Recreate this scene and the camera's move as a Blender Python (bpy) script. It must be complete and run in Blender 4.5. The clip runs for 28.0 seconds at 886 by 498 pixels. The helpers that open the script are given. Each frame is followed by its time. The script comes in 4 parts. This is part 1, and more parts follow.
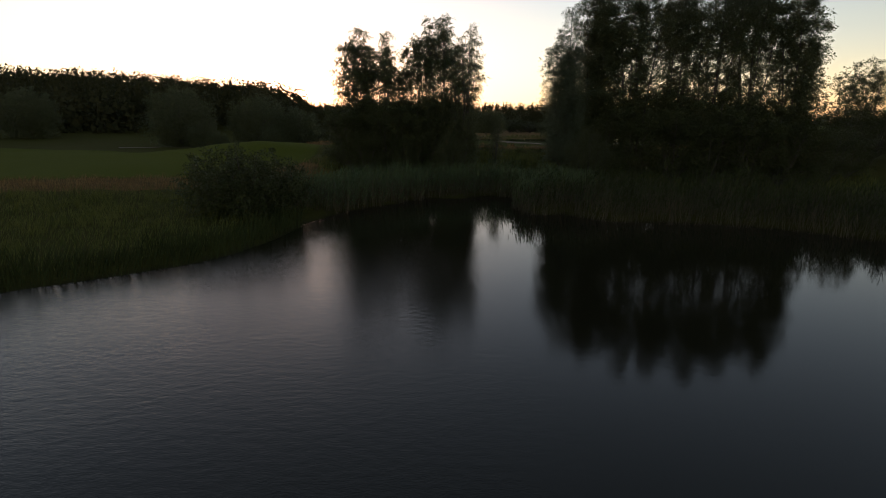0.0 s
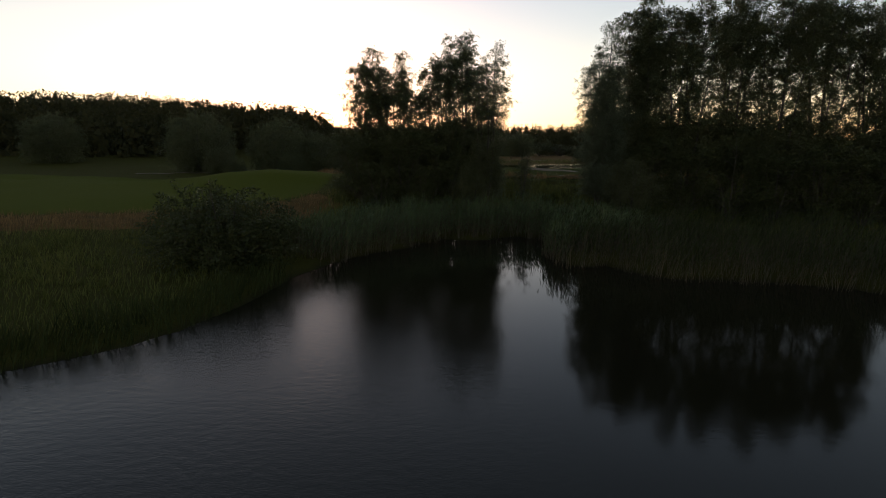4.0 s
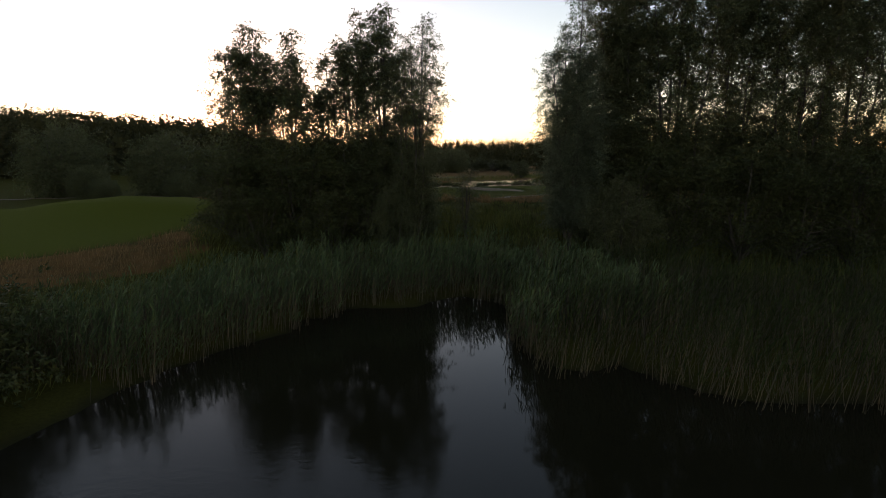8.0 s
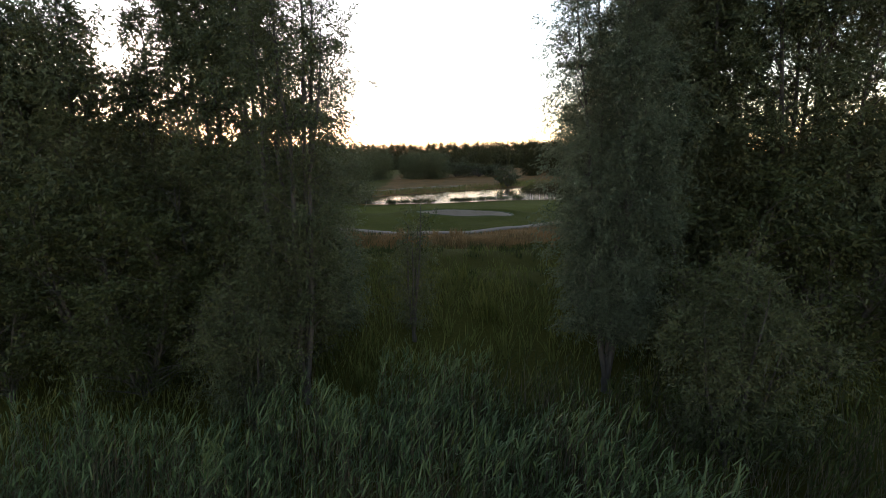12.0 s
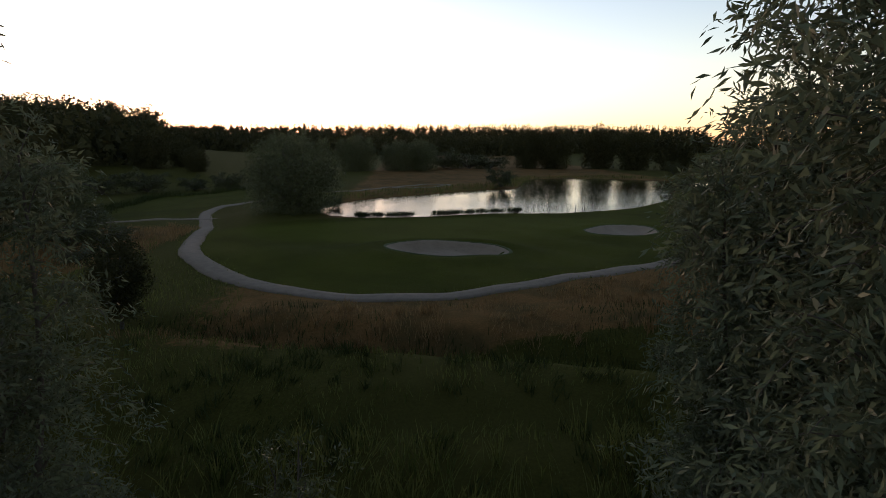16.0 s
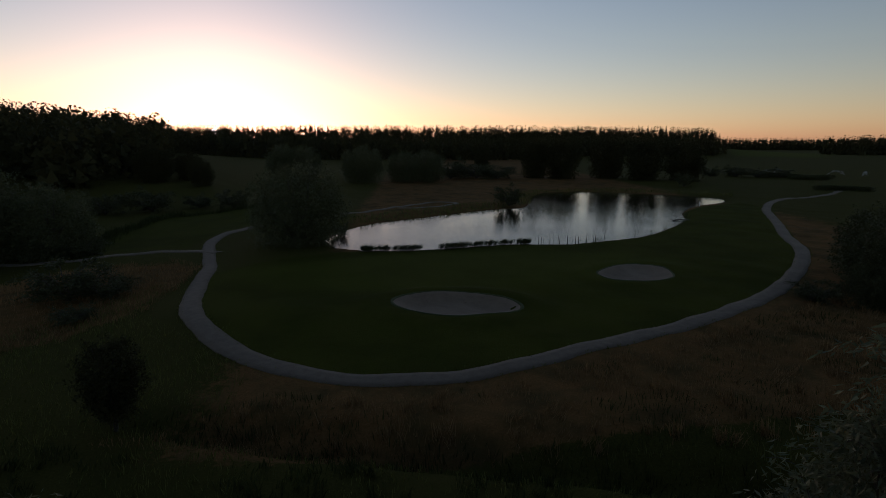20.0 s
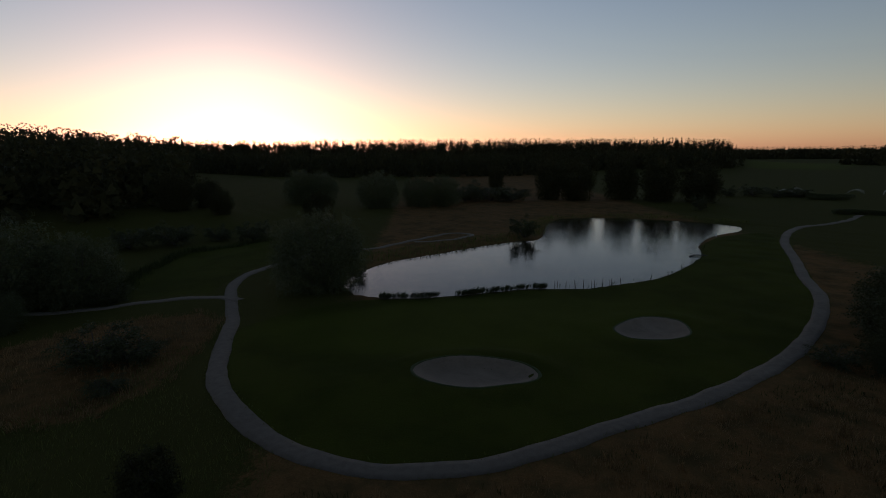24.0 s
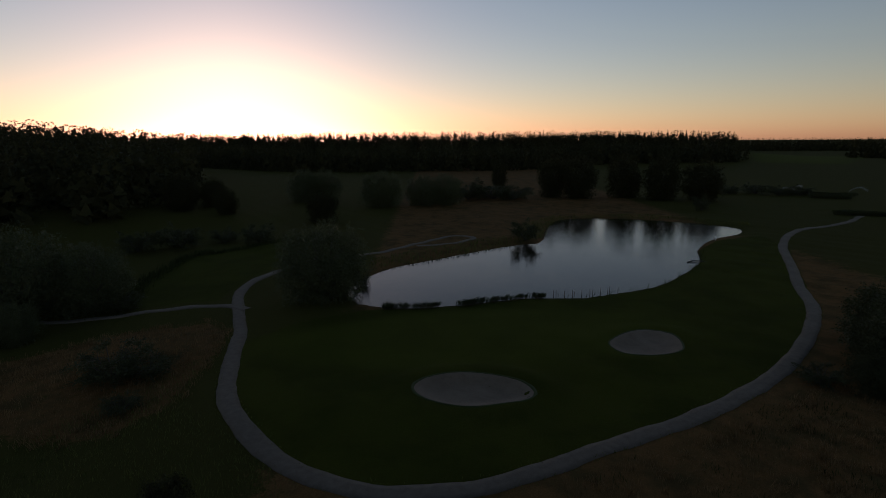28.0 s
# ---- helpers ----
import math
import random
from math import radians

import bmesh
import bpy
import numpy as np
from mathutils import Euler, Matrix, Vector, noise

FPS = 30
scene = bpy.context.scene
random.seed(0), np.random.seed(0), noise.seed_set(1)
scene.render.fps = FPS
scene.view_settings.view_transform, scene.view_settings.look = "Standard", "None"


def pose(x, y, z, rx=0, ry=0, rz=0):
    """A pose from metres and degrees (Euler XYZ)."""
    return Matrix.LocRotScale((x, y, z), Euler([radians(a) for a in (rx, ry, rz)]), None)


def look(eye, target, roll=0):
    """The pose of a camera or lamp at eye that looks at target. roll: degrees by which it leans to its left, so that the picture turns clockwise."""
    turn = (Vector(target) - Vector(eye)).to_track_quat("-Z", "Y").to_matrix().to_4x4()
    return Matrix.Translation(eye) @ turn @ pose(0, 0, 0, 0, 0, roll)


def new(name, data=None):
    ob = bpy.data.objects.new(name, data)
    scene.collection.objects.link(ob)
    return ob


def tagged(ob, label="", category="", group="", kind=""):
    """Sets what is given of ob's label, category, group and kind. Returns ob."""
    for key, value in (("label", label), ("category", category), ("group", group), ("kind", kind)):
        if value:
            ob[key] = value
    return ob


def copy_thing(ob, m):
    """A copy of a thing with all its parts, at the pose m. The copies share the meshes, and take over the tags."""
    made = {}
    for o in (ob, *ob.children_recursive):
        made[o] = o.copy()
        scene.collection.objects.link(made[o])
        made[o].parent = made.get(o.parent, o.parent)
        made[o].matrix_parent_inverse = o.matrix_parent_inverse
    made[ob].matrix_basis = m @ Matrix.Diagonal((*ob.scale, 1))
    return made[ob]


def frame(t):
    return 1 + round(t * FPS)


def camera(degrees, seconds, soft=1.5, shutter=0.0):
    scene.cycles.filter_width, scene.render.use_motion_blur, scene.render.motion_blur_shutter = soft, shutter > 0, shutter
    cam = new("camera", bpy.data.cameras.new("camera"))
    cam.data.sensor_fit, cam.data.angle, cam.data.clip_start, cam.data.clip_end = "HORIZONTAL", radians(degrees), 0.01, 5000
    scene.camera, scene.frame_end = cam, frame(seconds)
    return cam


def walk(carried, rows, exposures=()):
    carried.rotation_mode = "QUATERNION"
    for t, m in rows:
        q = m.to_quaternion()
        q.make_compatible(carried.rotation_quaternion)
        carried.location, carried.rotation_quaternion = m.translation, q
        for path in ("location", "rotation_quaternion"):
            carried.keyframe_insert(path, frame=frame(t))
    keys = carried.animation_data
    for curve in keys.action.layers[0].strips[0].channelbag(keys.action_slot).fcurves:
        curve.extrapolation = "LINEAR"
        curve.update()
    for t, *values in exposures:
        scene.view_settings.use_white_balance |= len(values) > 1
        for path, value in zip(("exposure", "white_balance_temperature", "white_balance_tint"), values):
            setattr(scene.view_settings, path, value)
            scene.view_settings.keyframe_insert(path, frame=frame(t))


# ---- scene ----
cam = camera(79.0, 28.0, soft=0.8)
PATH = [
    (0, (4.663, 2.017, 8.642), (4.561, 3.963, 8.194), 0.3),
    (0.5, (4.818, 2.696, 8.769), (4.685, 4.641, 8.321), 0.4),
    (1, (4.958, 3.381, 9.096), (4.855, 5.331, 8.664), 0.3),
    (1.5, (5.037, 4.069, 9.325), (4.944, 6.023, 8.908), 0.2),
    (2, (5.179, 4.88, 9.438), (5.06, 6.835, 9.035), 0.3),
    (2.5, (5.2, 5.826, 9.446), (5.062, 7.783, 9.055), 0.3),
    (3, (5.236, 7.015, 9.418), (5.023, 8.967, 9.038), 0.4),
    (3.5, (5.095, 8.167, 9.427), (4.882, 10.119, 9.048), 0.3),
    (5.5, (4.993, 14.498, 9.247), (4.807, 16.46, 8.905), 0.2),
    (6, (4.97, 16.448, 9.326), (4.787, 18.411, 8.991), 0.2),
    (6.5, (4.926, 18.476, 9.369), (4.757, 20.442, 9.043), 0.2),
    (7, (4.891, 20.67, 9.388), (4.835, 22.643, 9.066), 0.1),
    (7.5, (4.886, 22.948, 9.504), (4.909, 24.922, 9.182), -0.1),
    (8, (4.924, 25.373, 9.526), (4.957, 27.347, 9.207), -0.3),
    (8.5, (5.115, 27.601, 9.54), (5.153, 29.575, 9.221), -0.4),
    (9, (5.334, 30.036, 9.602), (5.38, 32.009, 9.282), -0.5),
    (9.5, (5.662, 32.428, 9.656), (5.716, 34.402, 9.338), -0.8),
    (10, (6.047, 34.768, 9.75), (6.113, 36.741, 9.43), -0.6),
    (10.5, (6.521, 37.327, 9.969), (6.599, 39.299, 9.647), -0.6),
    (11, (7.001, 39.881, 10.316), (7.086, 41.853, 9.996), -0.6),
    (11.5, (7.425, 42.172, 10.746), (7.514, 44.144, 10.425), -0.4),
    (12, (7.799, 44.667, 11.086), (7.88, 46.64, 10.768), -1.0),
    (12.5, (8.219, 46.818, 11.472), (8.302, 48.79, 11.149), -1.1),
    (14.5, (9.751, 56.598, 12.732), (9.873, 58.561, 12.371), -0.2),
    (15, (9.782, 57.719, 12.911), (9.907, 59.681, 12.543), -0.0),
    (15.5, (9.749, 58.436, 13.505), (9.873, 60.395, 13.123), 0.2),
    (16, (9.588, 59.418, 13.99), (9.708, 61.377, 13.606), 0.3),
    (16.5, (9.644, 60.035, 14.342), (9.76, 61.993, 13.953), 0.4),
    (17, (9.925, 61.384, 14.665), (10.033, 63.341, 14.269), 0.2),
    (17.5, (9.886, 61.554, 15.247), (9.992, 63.511, 14.847), 0.2),
    (18, (9.892, 61.643, 15.881), (9.997, 63.6, 15.476), 0.2),
    (18.5, (9.836, 61.759, 16.552), (9.941, 63.714, 16.142), 0.2),
    (19, (9.673, 61.772, 17.067), (9.777, 63.726, 16.656), 0.3),
    (19.5, (9.522, 61.808, 17.557), (9.623, 63.764, 17.151), 0.3),
    (20, (9.457, 61.788, 18.12), (9.555, 63.746, 17.727), 0.2),
    (20.5, (9.287, 61.869, 18.713), (9.378, 63.828, 18.322), 0.2),
    (21, (9.239, 61.862, 19.17), (9.32, 63.822, 18.782), 0.1),
    (21.5, (9.155, 61.757, 19.675), (9.231, 63.719, 19.297), 0.0),
    (22, (9.1, 61.778, 20.326), (9.166, 63.742, 19.954), -0.0),
    (22.5, (9.034, 61.817, 20.912), (9.092, 63.782, 20.545), -0.1),
    (24.5, (9.189, 61.867, 23.705), (9.232, 63.833, 23.342), -0.3),
    (25, (9.334, 61.843, 24.264), (9.373, 63.809, 23.899), -0.3),
    (25.5, (9.504, 61.905, 24.934), (9.539, 63.87, 24.563), -0.4),
    (26, (9.553, 61.894, 25.591), (9.584, 63.857, 25.212), -0.4),
    (26.5, (9.532, 61.791, 26.029), (9.561, 63.754, 25.643), -0.5),
    (27, (9.483, 61.579, 26.162), (9.511, 63.54, 25.769), -0.4),
    (27.5, (9.407, 61.292, 26.129), (9.435, 63.252, 25.731), -0.3),
    (28, (9.442, 60.728, 26.033), (9.473, 62.688, 25.633), -0.3),
]
# stops, white balance
EXPOSURES = [(t, stops + (0.42 if t < 9 else 0.35 if t < 17 else 0.2), 5650 if t < 9 else 5300 if t < 17 else 4950, 22) for t, stops in ((0.0, 0.7), (3.0, 0.7), (6.0, 0.76), (8.0, 1.05), (10.0, 1.65), (11.0, 2.05), (12.5, 2.22), (14.5, 1.8), (16.0, 1.1),
                                                   (17.0, 0.56), (18.5, 0.2), (20.0, -0.1), (22.0, -0.2), (28.0, -0.25))]
walk(cam, [(t, look(eye, target, roll)) for t, eye, target, roll in PATH], EXPOSURES)

# ---- world, sun, exposure ----
SUN_AZ, SUN_EL = -19.4, 2.0          # degrees from +y towards +x, degrees above the horizon
world = bpy.data.worlds.new("dusk_sky")
scene.world = world
world.use_nodes = True
wn = world.node_tree.nodes
sky = wn.new("ShaderNodeTexSky")
sky.sky_type = 'NISHITA'
sky.sun_disc = False
sky.sun_elevation = radians(SUN_EL)
sky.sun_rotation = radians(SUN_AZ)
sky.altitude = 50
sky.air_density, sky.dust_density, sky.ozone_density = 1.0, 0.3, 0.65
wn["Background"].inputs[1].default_value = 0.15
haze = wn.new("ShaderNodeHueSaturation")
haze.inputs["Saturation"].default_value = 0.84
haze.inputs["Hue"].default_value = 0.493
world.node_tree.links.new(sky.outputs[0], haze.inputs["Color"])
world.node_tree.links.new(haze.outputs[0], wn["Background"].inputs[0])
sun = new("sun", bpy.data.lights.new("sun", 'SUN'))
sun.data.energy, sun.data.angle, sun.data.color = 0.5, radians(0.5), (1.0, 0.55, 0.25)
sa, se = radians(SUN_AZ), radians(SUN_EL)
SUN_DIR = Vector((math.sin(sa) * math.cos(se), math.cos(sa) * math.cos(se), math.sin(se)))
sun.matrix_world = look(SUN_DIR * 900, (0, 0, 0))


# ---- materials ----
def node(nt, kind, **values):
    n = nt.nodes.new(kind)
    for k, v in values.items():
        n.inputs[k].default_value = v
    return n


def ramp(nt, fac, stops):
    r = nt.nodes.new("ShaderNodeValToRGB")
    e = r.color_ramp.elements
    while len(e) < len(stops):
        e.new(0.5)
    for el, (p, c) in zip(e, stops):
        el.position, el.color = p, (*c, 1)
    nt.links.new(fac, r.inputs[0])
    return r.outputs[0]


def noise_tex(nt, scale, detail=4.0, rough=0.6, stretch=(1, 1, 1)):
    tc = nt.nodes.new("ShaderNodeNewGeometry")
    mp = nt.nodes.new("ShaderNodeMapping")
    mp.inputs["Scale"].default_value = stretch
    nt.links.new(tc.outputs["Position"], mp.inputs[0])
    n = node(nt, "ShaderNodeTexNoise", Scale=scale, Detail=detail, Roughness=rough)
    nt.links.new(mp.outputs[0], n.inputs["Vector"])
    return n.outputs[0]


def bump(nt, bsdf, height, strength, dist):
    b = node(nt, "ShaderNodeBump", Strength=strength, Distance=dist)
    nt.links.new(height, b.inputs["Height"])
    nt.links.new(b.outputs[0], bsdf.inputs["Normal"])


def mixc(nt, fac, a, b, mode='MIX'):
    m = nt.nodes.new("ShaderNodeMixRGB")
    m.blend_type = mode
    for sock, v in zip(m.inputs, (fac, a, b)):
        if isinstance(v, (int, float)):
            sock.default_value = v
        elif isinstance(v, tuple):
            sock.default_value = (*v, 1)
        else:
            nt.links.new(v, sock)
    return m.outputs[0]


def new_mat(name, rough=0.8):
    m = bpy.data.materials.new(name)
    m.use_nodes = True
    b = m.node_tree.nodes["Principled BSDF"]
    b.inputs["Roughness"].default_value = rough
    return m, m.node_tree, b


def plain_mat(name, dark, light, scale=6.0, rough=0.85, bump_d=0.01, stretch=(1, 1, 1)):
    m, nt, b = new_mat(name, rough)
    n1 = noise_tex(nt, scale, 6, 0.65, stretch)
    n2 = noise_tex(nt, scale * 0.13, 3)
    c = ramp(nt, n1, [(0.3, dark), (0.7, light)])
    c = mixc(nt, 0.5, c, ramp(nt, n2, [(0.35, dark), (0.65, light)]))
    nt.links.new(c, b.inputs["Base Color"])
    bump(nt, b, n1, 0.6, bump_d)
    return m


def leaf_mat(name, dark, light, rough=0.55, through_light=0.3, gloss=0.22):
    """Leaves: colour varies from leaf to leaf and in large drifts, some light passes through."""
    m, nt, b = new_mat(name, rough)
    g = nt.nodes.new("ShaderNodeNewGeometry")
    c = ramp(nt, g.outputs["Random Per Island"], [(0.0, dark), (1.0, light)])
    c = mixc(nt, ramp(nt, noise_tex(nt, 0.5, 3), [(0.38, (0.0,) * 3), (0.68, (0.8,) * 3)]), c, light)
    nt.links.new(c, b.inputs["Base Color"])
    b.inputs["Specular IOR Level"].default_value = gloss
    t = nt.nodes.new("ShaderNodeBsdfTranslucent")
    nt.links.new(c, t.inputs[0])
    mx = node(nt, "ShaderNodeMixShader", Fac=through_light)
    nt.links.new(b.outputs[0], mx.inputs[1])
    nt.links.new(t.outputs[0], mx.inputs[2])
    nt.links.new(mx.outputs[0], nt.nodes["Material Output"].inputs[0])
    return m


def ground_mat():
    """Mown turf, rough meadow and dry grass by the zone attributes, bare earth under water."""
    m, nt, b = new_mat("turf", 0.95)
    b.inputs["Specular IOR Level"].default_value = 0.02

    def att(name):
        a = nt.nodes.new("ShaderNodeAttribute")
        a.attribute_name = name
        return a.outputs["Fac"]
    fine, mid, wide = noise_tex(nt, 9, 8, 0.7), noise_tex(nt, 0.7, 5), noise_tex(nt, 0.07, 3)
    meadow = ramp(nt, fine, [(0.3, (0.027, 0.03, 0.006)), (0.7, (0.07, 0.066, 0.014))])
    meadow = mixc(nt, ramp(nt, wide, [(0.4, (0,) * 3), (0.65, (0.5,) * 3)]), meadow, (0.05, 0.046, 0.012))
    mown = ramp(nt, fine, [(0.3, (0.031, 0.038, 0.004)), (0.7, (0.06, 0.066, 0.008))])
    mown = mixc(nt, ramp(nt, mid, [(0.35, (0,) * 3), (0.7, (0.6,) * 3)]), mown, (0.05, 0.05, 0.008))
    mown = mixc(nt, ramp(nt, noise_tex(nt, 0.16, 4), [(0.42, (0,) * 3), (0.6, (0.55,) * 3)]), mown, (0.026, 0.031, 0.004))
    dry = ramp(nt, fine, [(0.3, (0.088, 0.048, 0.016)), (0.7, (0.175, 0.102, 0.037))])
    dry = mixc(nt, ramp(nt, noise_tex(nt, 0.28, 6, 0.7), [(0.45, (0,) * 3), (0.62, (0.7,) * 3)]), dry, (0.042, 0.036, 0.014))
    dry = mixc(nt, ramp(nt, mid, [(0.45, (0,) * 3), (0.7, (0.6,) * 3)]), dry, (0.06, 0.05, 0.018))
    wob = mixc(nt, 0.5, noise_tex(nt, 0.9, 4), noise_tex(nt, 4, 4))

    def mask(name):
        s = nt.nodes.new("ShaderNodeMath")
        s.operation = 'ADD'
        nt.links.new(att(name), s.inputs[0])
        nt.links.new(wob, s.inputs[1])
        return ramp(nt, s.outputs[0], [(0.88, (0,) * 3), (1.12, (1,) * 3)])
    c = mixc(nt, mask("dry"), meadow, dry)
    # paler turf: own tone of green and field, painted skylight on the left mound
    mown = mixc(nt, att("pale"), mown, ramp(nt, fine, [(0.3, (0.05, 0.061, 0.006)), (0.7, (0.086, 0.095, 0.012))]))
    c = mixc(nt, mask("mown"), c, mown)
    c = mixc(nt, att("wet"), c, (0.02, 0.018, 0.012))
    nt.links.new(c, b.inputs["Base Color"])
    bump(nt, b, mixc(nt, 0.4, fine, mid), 0.8, 0.12)
    return m


def water_mat(name, scale, strength, tint, lee=0.22, rough=0.03, calm_end=False):
    m, nt, b = new_mat(name, rough)
    b.inputs["Base Color"].default_value = (*tint, 1)
    b.inputs["IOR"].default_value = 1.333
    b.inputs["Specular IOR Level"].default_value = 0.3
    r1 = noise_tex(nt, scale, 3, 0.55, (1.0, 1.6, 1))
    r2 = noise_tex(nt, scale * 4.3, 3, 0.6, (1.0, 1.8, 1))
    calm = ramp(nt, noise_tex(nt, 0.05, 2), [(0.38, (0.5,) * 3), (0.6, (1,) * 3)])
    g = nt.nodes.new("ShaderNodeNewGeometry")
    xyz = nt.nodes.new("ShaderNodeSeparateXYZ")
    nt.links.new(g.outputs["Position"], xyz.inputs[0])
    wind = node(nt, "ShaderNodeMapRange", **{"From Min": 8.0, "From Max": -6.0, "To Min": lee, "To Max": 1.0})      # the east side lies sheltered
    nt.links.new(xyz.outputs[0], wind.inputs["Value"])
    calm = mixc(nt, 1.0, calm, wind.outputs[0], 'MULTIPLY')
    if calm_end:                       # still water in the reedy north end
        end = node(nt, "ShaderNodeMapRange", **{"From Min": 28.0, "From Max": 44.0, "To Min": 1.0, "To Max": 0.15})
        nt.links.new(xyz.outputs[1], end.inputs["Value"])
        calm = mixc(nt, 1.0, calm, end.outputs[0], 'MULTIPLY')
    h = mixc(nt, 1.0, mixc(nt, 0.35, r1, r2), calm, 'MULTIPLY')
    bump(nt, b, h, strength, 0.05)
    return m


TURF = ground_mat()
WATER = water_mat("pond_water", 2.7, 0.55, (0.011, 0.01, 0.005), 0.1, 0.02, True)
WATER_FAR = water_mat("far_pond_water", 1.6, 0.6, (0.011, 0.01, 0.005), 0.7, 0.025)
SAND = plain_mat("bunker_sand", (0.125, 0.093, 0.06), (0.18, 0.138, 0.092), 5, 0.95, 0.02)
LIP = plain_mat("turf_lip", (0.024, 0.034, 0.004), (0.05, 0.06, 0.008), 7, 0.95, 0.03)
GRAVEL = plain_mat("path_gravel", (0.086, 0.068, 0.048), (0.138, 0.113, 0.083), 14, 0.95, 0.01)
BARK = plain_mat("bark", (0.028, 0.024, 0.02), (0.085, 0.074, 0.06), 7, 0.9, 0.03, (1, 1, 0.25))
WILLOW = leaf_mat("willow_leaves", (0.036, 0.0469, 0.0165), (0.0938, 0.104, 0.043), 0.5, 0.3)
SILVER = leaf_mat("silver_leaves", (0.036, 0.05, 0.026), (0.13, 0.155, 0.09), 0.6, 0.35)
SHRUB = leaf_mat("shrub_leaves", (0.025, 0.0341, 0.0092), (0.059, 0.0676, 0.0197), 0.5, 0.25)
BROAD = leaf_mat("broad_leaves", (0.027, 0.0338, 0.0128), (0.0638, 0.0705, 0.0255), 0.6, 0.25)
FOREST = leaf_mat("forest_leaves", (0.0208, 0.024, 0.0104), (0.052, 0.0512, 0.02), 0.7, 0.15, 0.06)
REED = leaf_mat("reed_leaves", (0.03, 0.053, 0.017), (0.104, 0.138, 0.053), 0.5, 0.3)
SEDGE = leaf_mat("sedge_leaves", (0.0122, 0.0196, 0.0047), (0.0467, 0.0585, 0.0168), 0.6, 0.25, 0.06)
REED_STEM = leaf_mat("reed_stems", (0.04, 0.034, 0.02), (0.1, 0.082, 0.05), 0.7, 0.06)
GRASS = leaf_mat("grass_blades", (0.036, 0.0522, 0.009), (0.135, 0.1395, 0.036), 0.6, 0.3, 0.06)
DRY = leaf_mat("dry_grass_blades", (0.0978, 0.0638, 0.0255), (0.2295, 0.153, 0.0663), 0.7, 0.3, 0.06)


# ---- mesh helpers ----
def np_mesh(name, verts, groups, mats):
    """A mesh from arrays: groups are (faces, material index), faces an (n, k) array."""
    me = bpy.data.meshes.new(name)
    counts = np.concatenate([np.full(len(f), f.shape[1]) for f, _ in groups])
    loops = np.concatenate([f.ravel() for f, _ in groups])
    me.vertices.add(len(verts))
    me.vertices.foreach_set("co", np.asarray(verts, np.float32).ravel())
    me.loops.add(len(loops))
    me.loops.foreach_set("vertex_index", loops.astype(np.int32))
    me.polygons.add(len(counts))
    me.polygons.foreach_set("loop_start", np.concatenate([[0], np.cumsum(counts)[:-1]]).astype(np.int32))
    me.polygons.foreach_set("material_index", np.concatenate([np.full(len(f), i) for f, i in groups]).astype(np.int32))
    for m in mats:
        me.materials.append(m)
    me.update(calc_edges=True)
    me.validate()
    return me


def unit(v):
    return v / np.maximum(np.linalg.norm(v, axis=-1, keepdims=True), 1e-9)


def leaf_quads(base, way, length, width, r):
    """Pointed leaves from base along way: four corners each."""
    n = len(base)
    side = unit(np.cross(way, r.normal(size=(n, 3))))
    lift = unit(np.cross(side, way)) * (r.uniform(-0.12, 0.12, (n, 1)) * length)
    mid = base + way * (length * 0.45) + lift
    v = np.stack([base, mid + side * width / 2, base + way * length, mid - side * width / 2], 1).reshape(-1, 3)
    return v, np.arange(4 * n).reshape(n, 4)


def leaf_tris(base, way, length, width, r):
    """Simple pointed leaves for crowns that stay far off: three corners each."""
    n = len(base)
    side = unit(np.cross(way, r.normal(size=(n, 3)))) * width / 2
    b = base + way * (length * 0.2)
    return np.stack([b - side, b + side, base + way * length], 1).reshape(-1, 3), np.arange(3 * n).reshape(n, 3)


def blades(base, tip, sag, width, r):
    """Bent blades from base to tip: five corners each, a quad and a point."""
    n = len(base)
    d = tip - base
    a = r.uniform(0, 2 * np.pi, n)
    side = np.stack([np.cos(a), np.sin(a), np.zeros(n)], 1) * (np.asarray(width).reshape(-1, 1) / 2)
    mid = base + d * 0.55
    mid[:, 2] += sag
    v = np.stack([base - side, base + side, mid + side * 0.85, mid - side * 0.85, tip], 1).reshape(-1, 3)
    i = np.arange(n)[:, None] * 5
    return v, i + np.array([0, 1, 2, 3]), i + np.array([3, 2, 4])


def tubes(paths, sides=5):
    """Tapered tubes along lists of (points, radii)."""
    vs, fs, at = [], [], 0
    ang = np.linspace(0, 2 * np.pi, sides, endpoint=False)
    for pts, rad in paths:
        pts = np.asarray(pts, float)
        k = len(pts)
        d = unit(np.gradient(pts, axis=0))
        ref = np.where(np.abs(d[:, 2:3]) > 0.9, np.array([[1.0, 0, 0]]), np.array([[0, 0, 1.0]]))
        u = unit(np.cross(d, ref))
        w = np.cross(d, u)
        ring = pts[:, None] + (u[:, None] * np.cos(ang)[None, :, None] + w[:, None] * np.sin(ang)[None, :, None]) * np.asarray(rad)[:, None, None]
        vs.append(ring.reshape(-1, 3))
        i, j = np.meshgrid(np.arange(k - 1), np.arange(sides), indexing="ij")
        j2 = (j + 1) % sides
        fs.append(at + np.stack([i * sides + j, i * sides + j2, (i + 1) * sides + j2, (i + 1) * sides + j], -1).reshape(-1, 4))
        at += k * sides
    return np.concatenate(vs), np.concatenate(fs)


def part(name, me, parent, label=""):
    ob = new(name, me)
    ob.parent = parent
    if label:
        tagged(ob, label)
    return ob


def smooth(e0, e1, x):
    t = np.clip((x - e0) / (e1 - e0), 0, 1)
    return t * t * (3 - 2 * t)


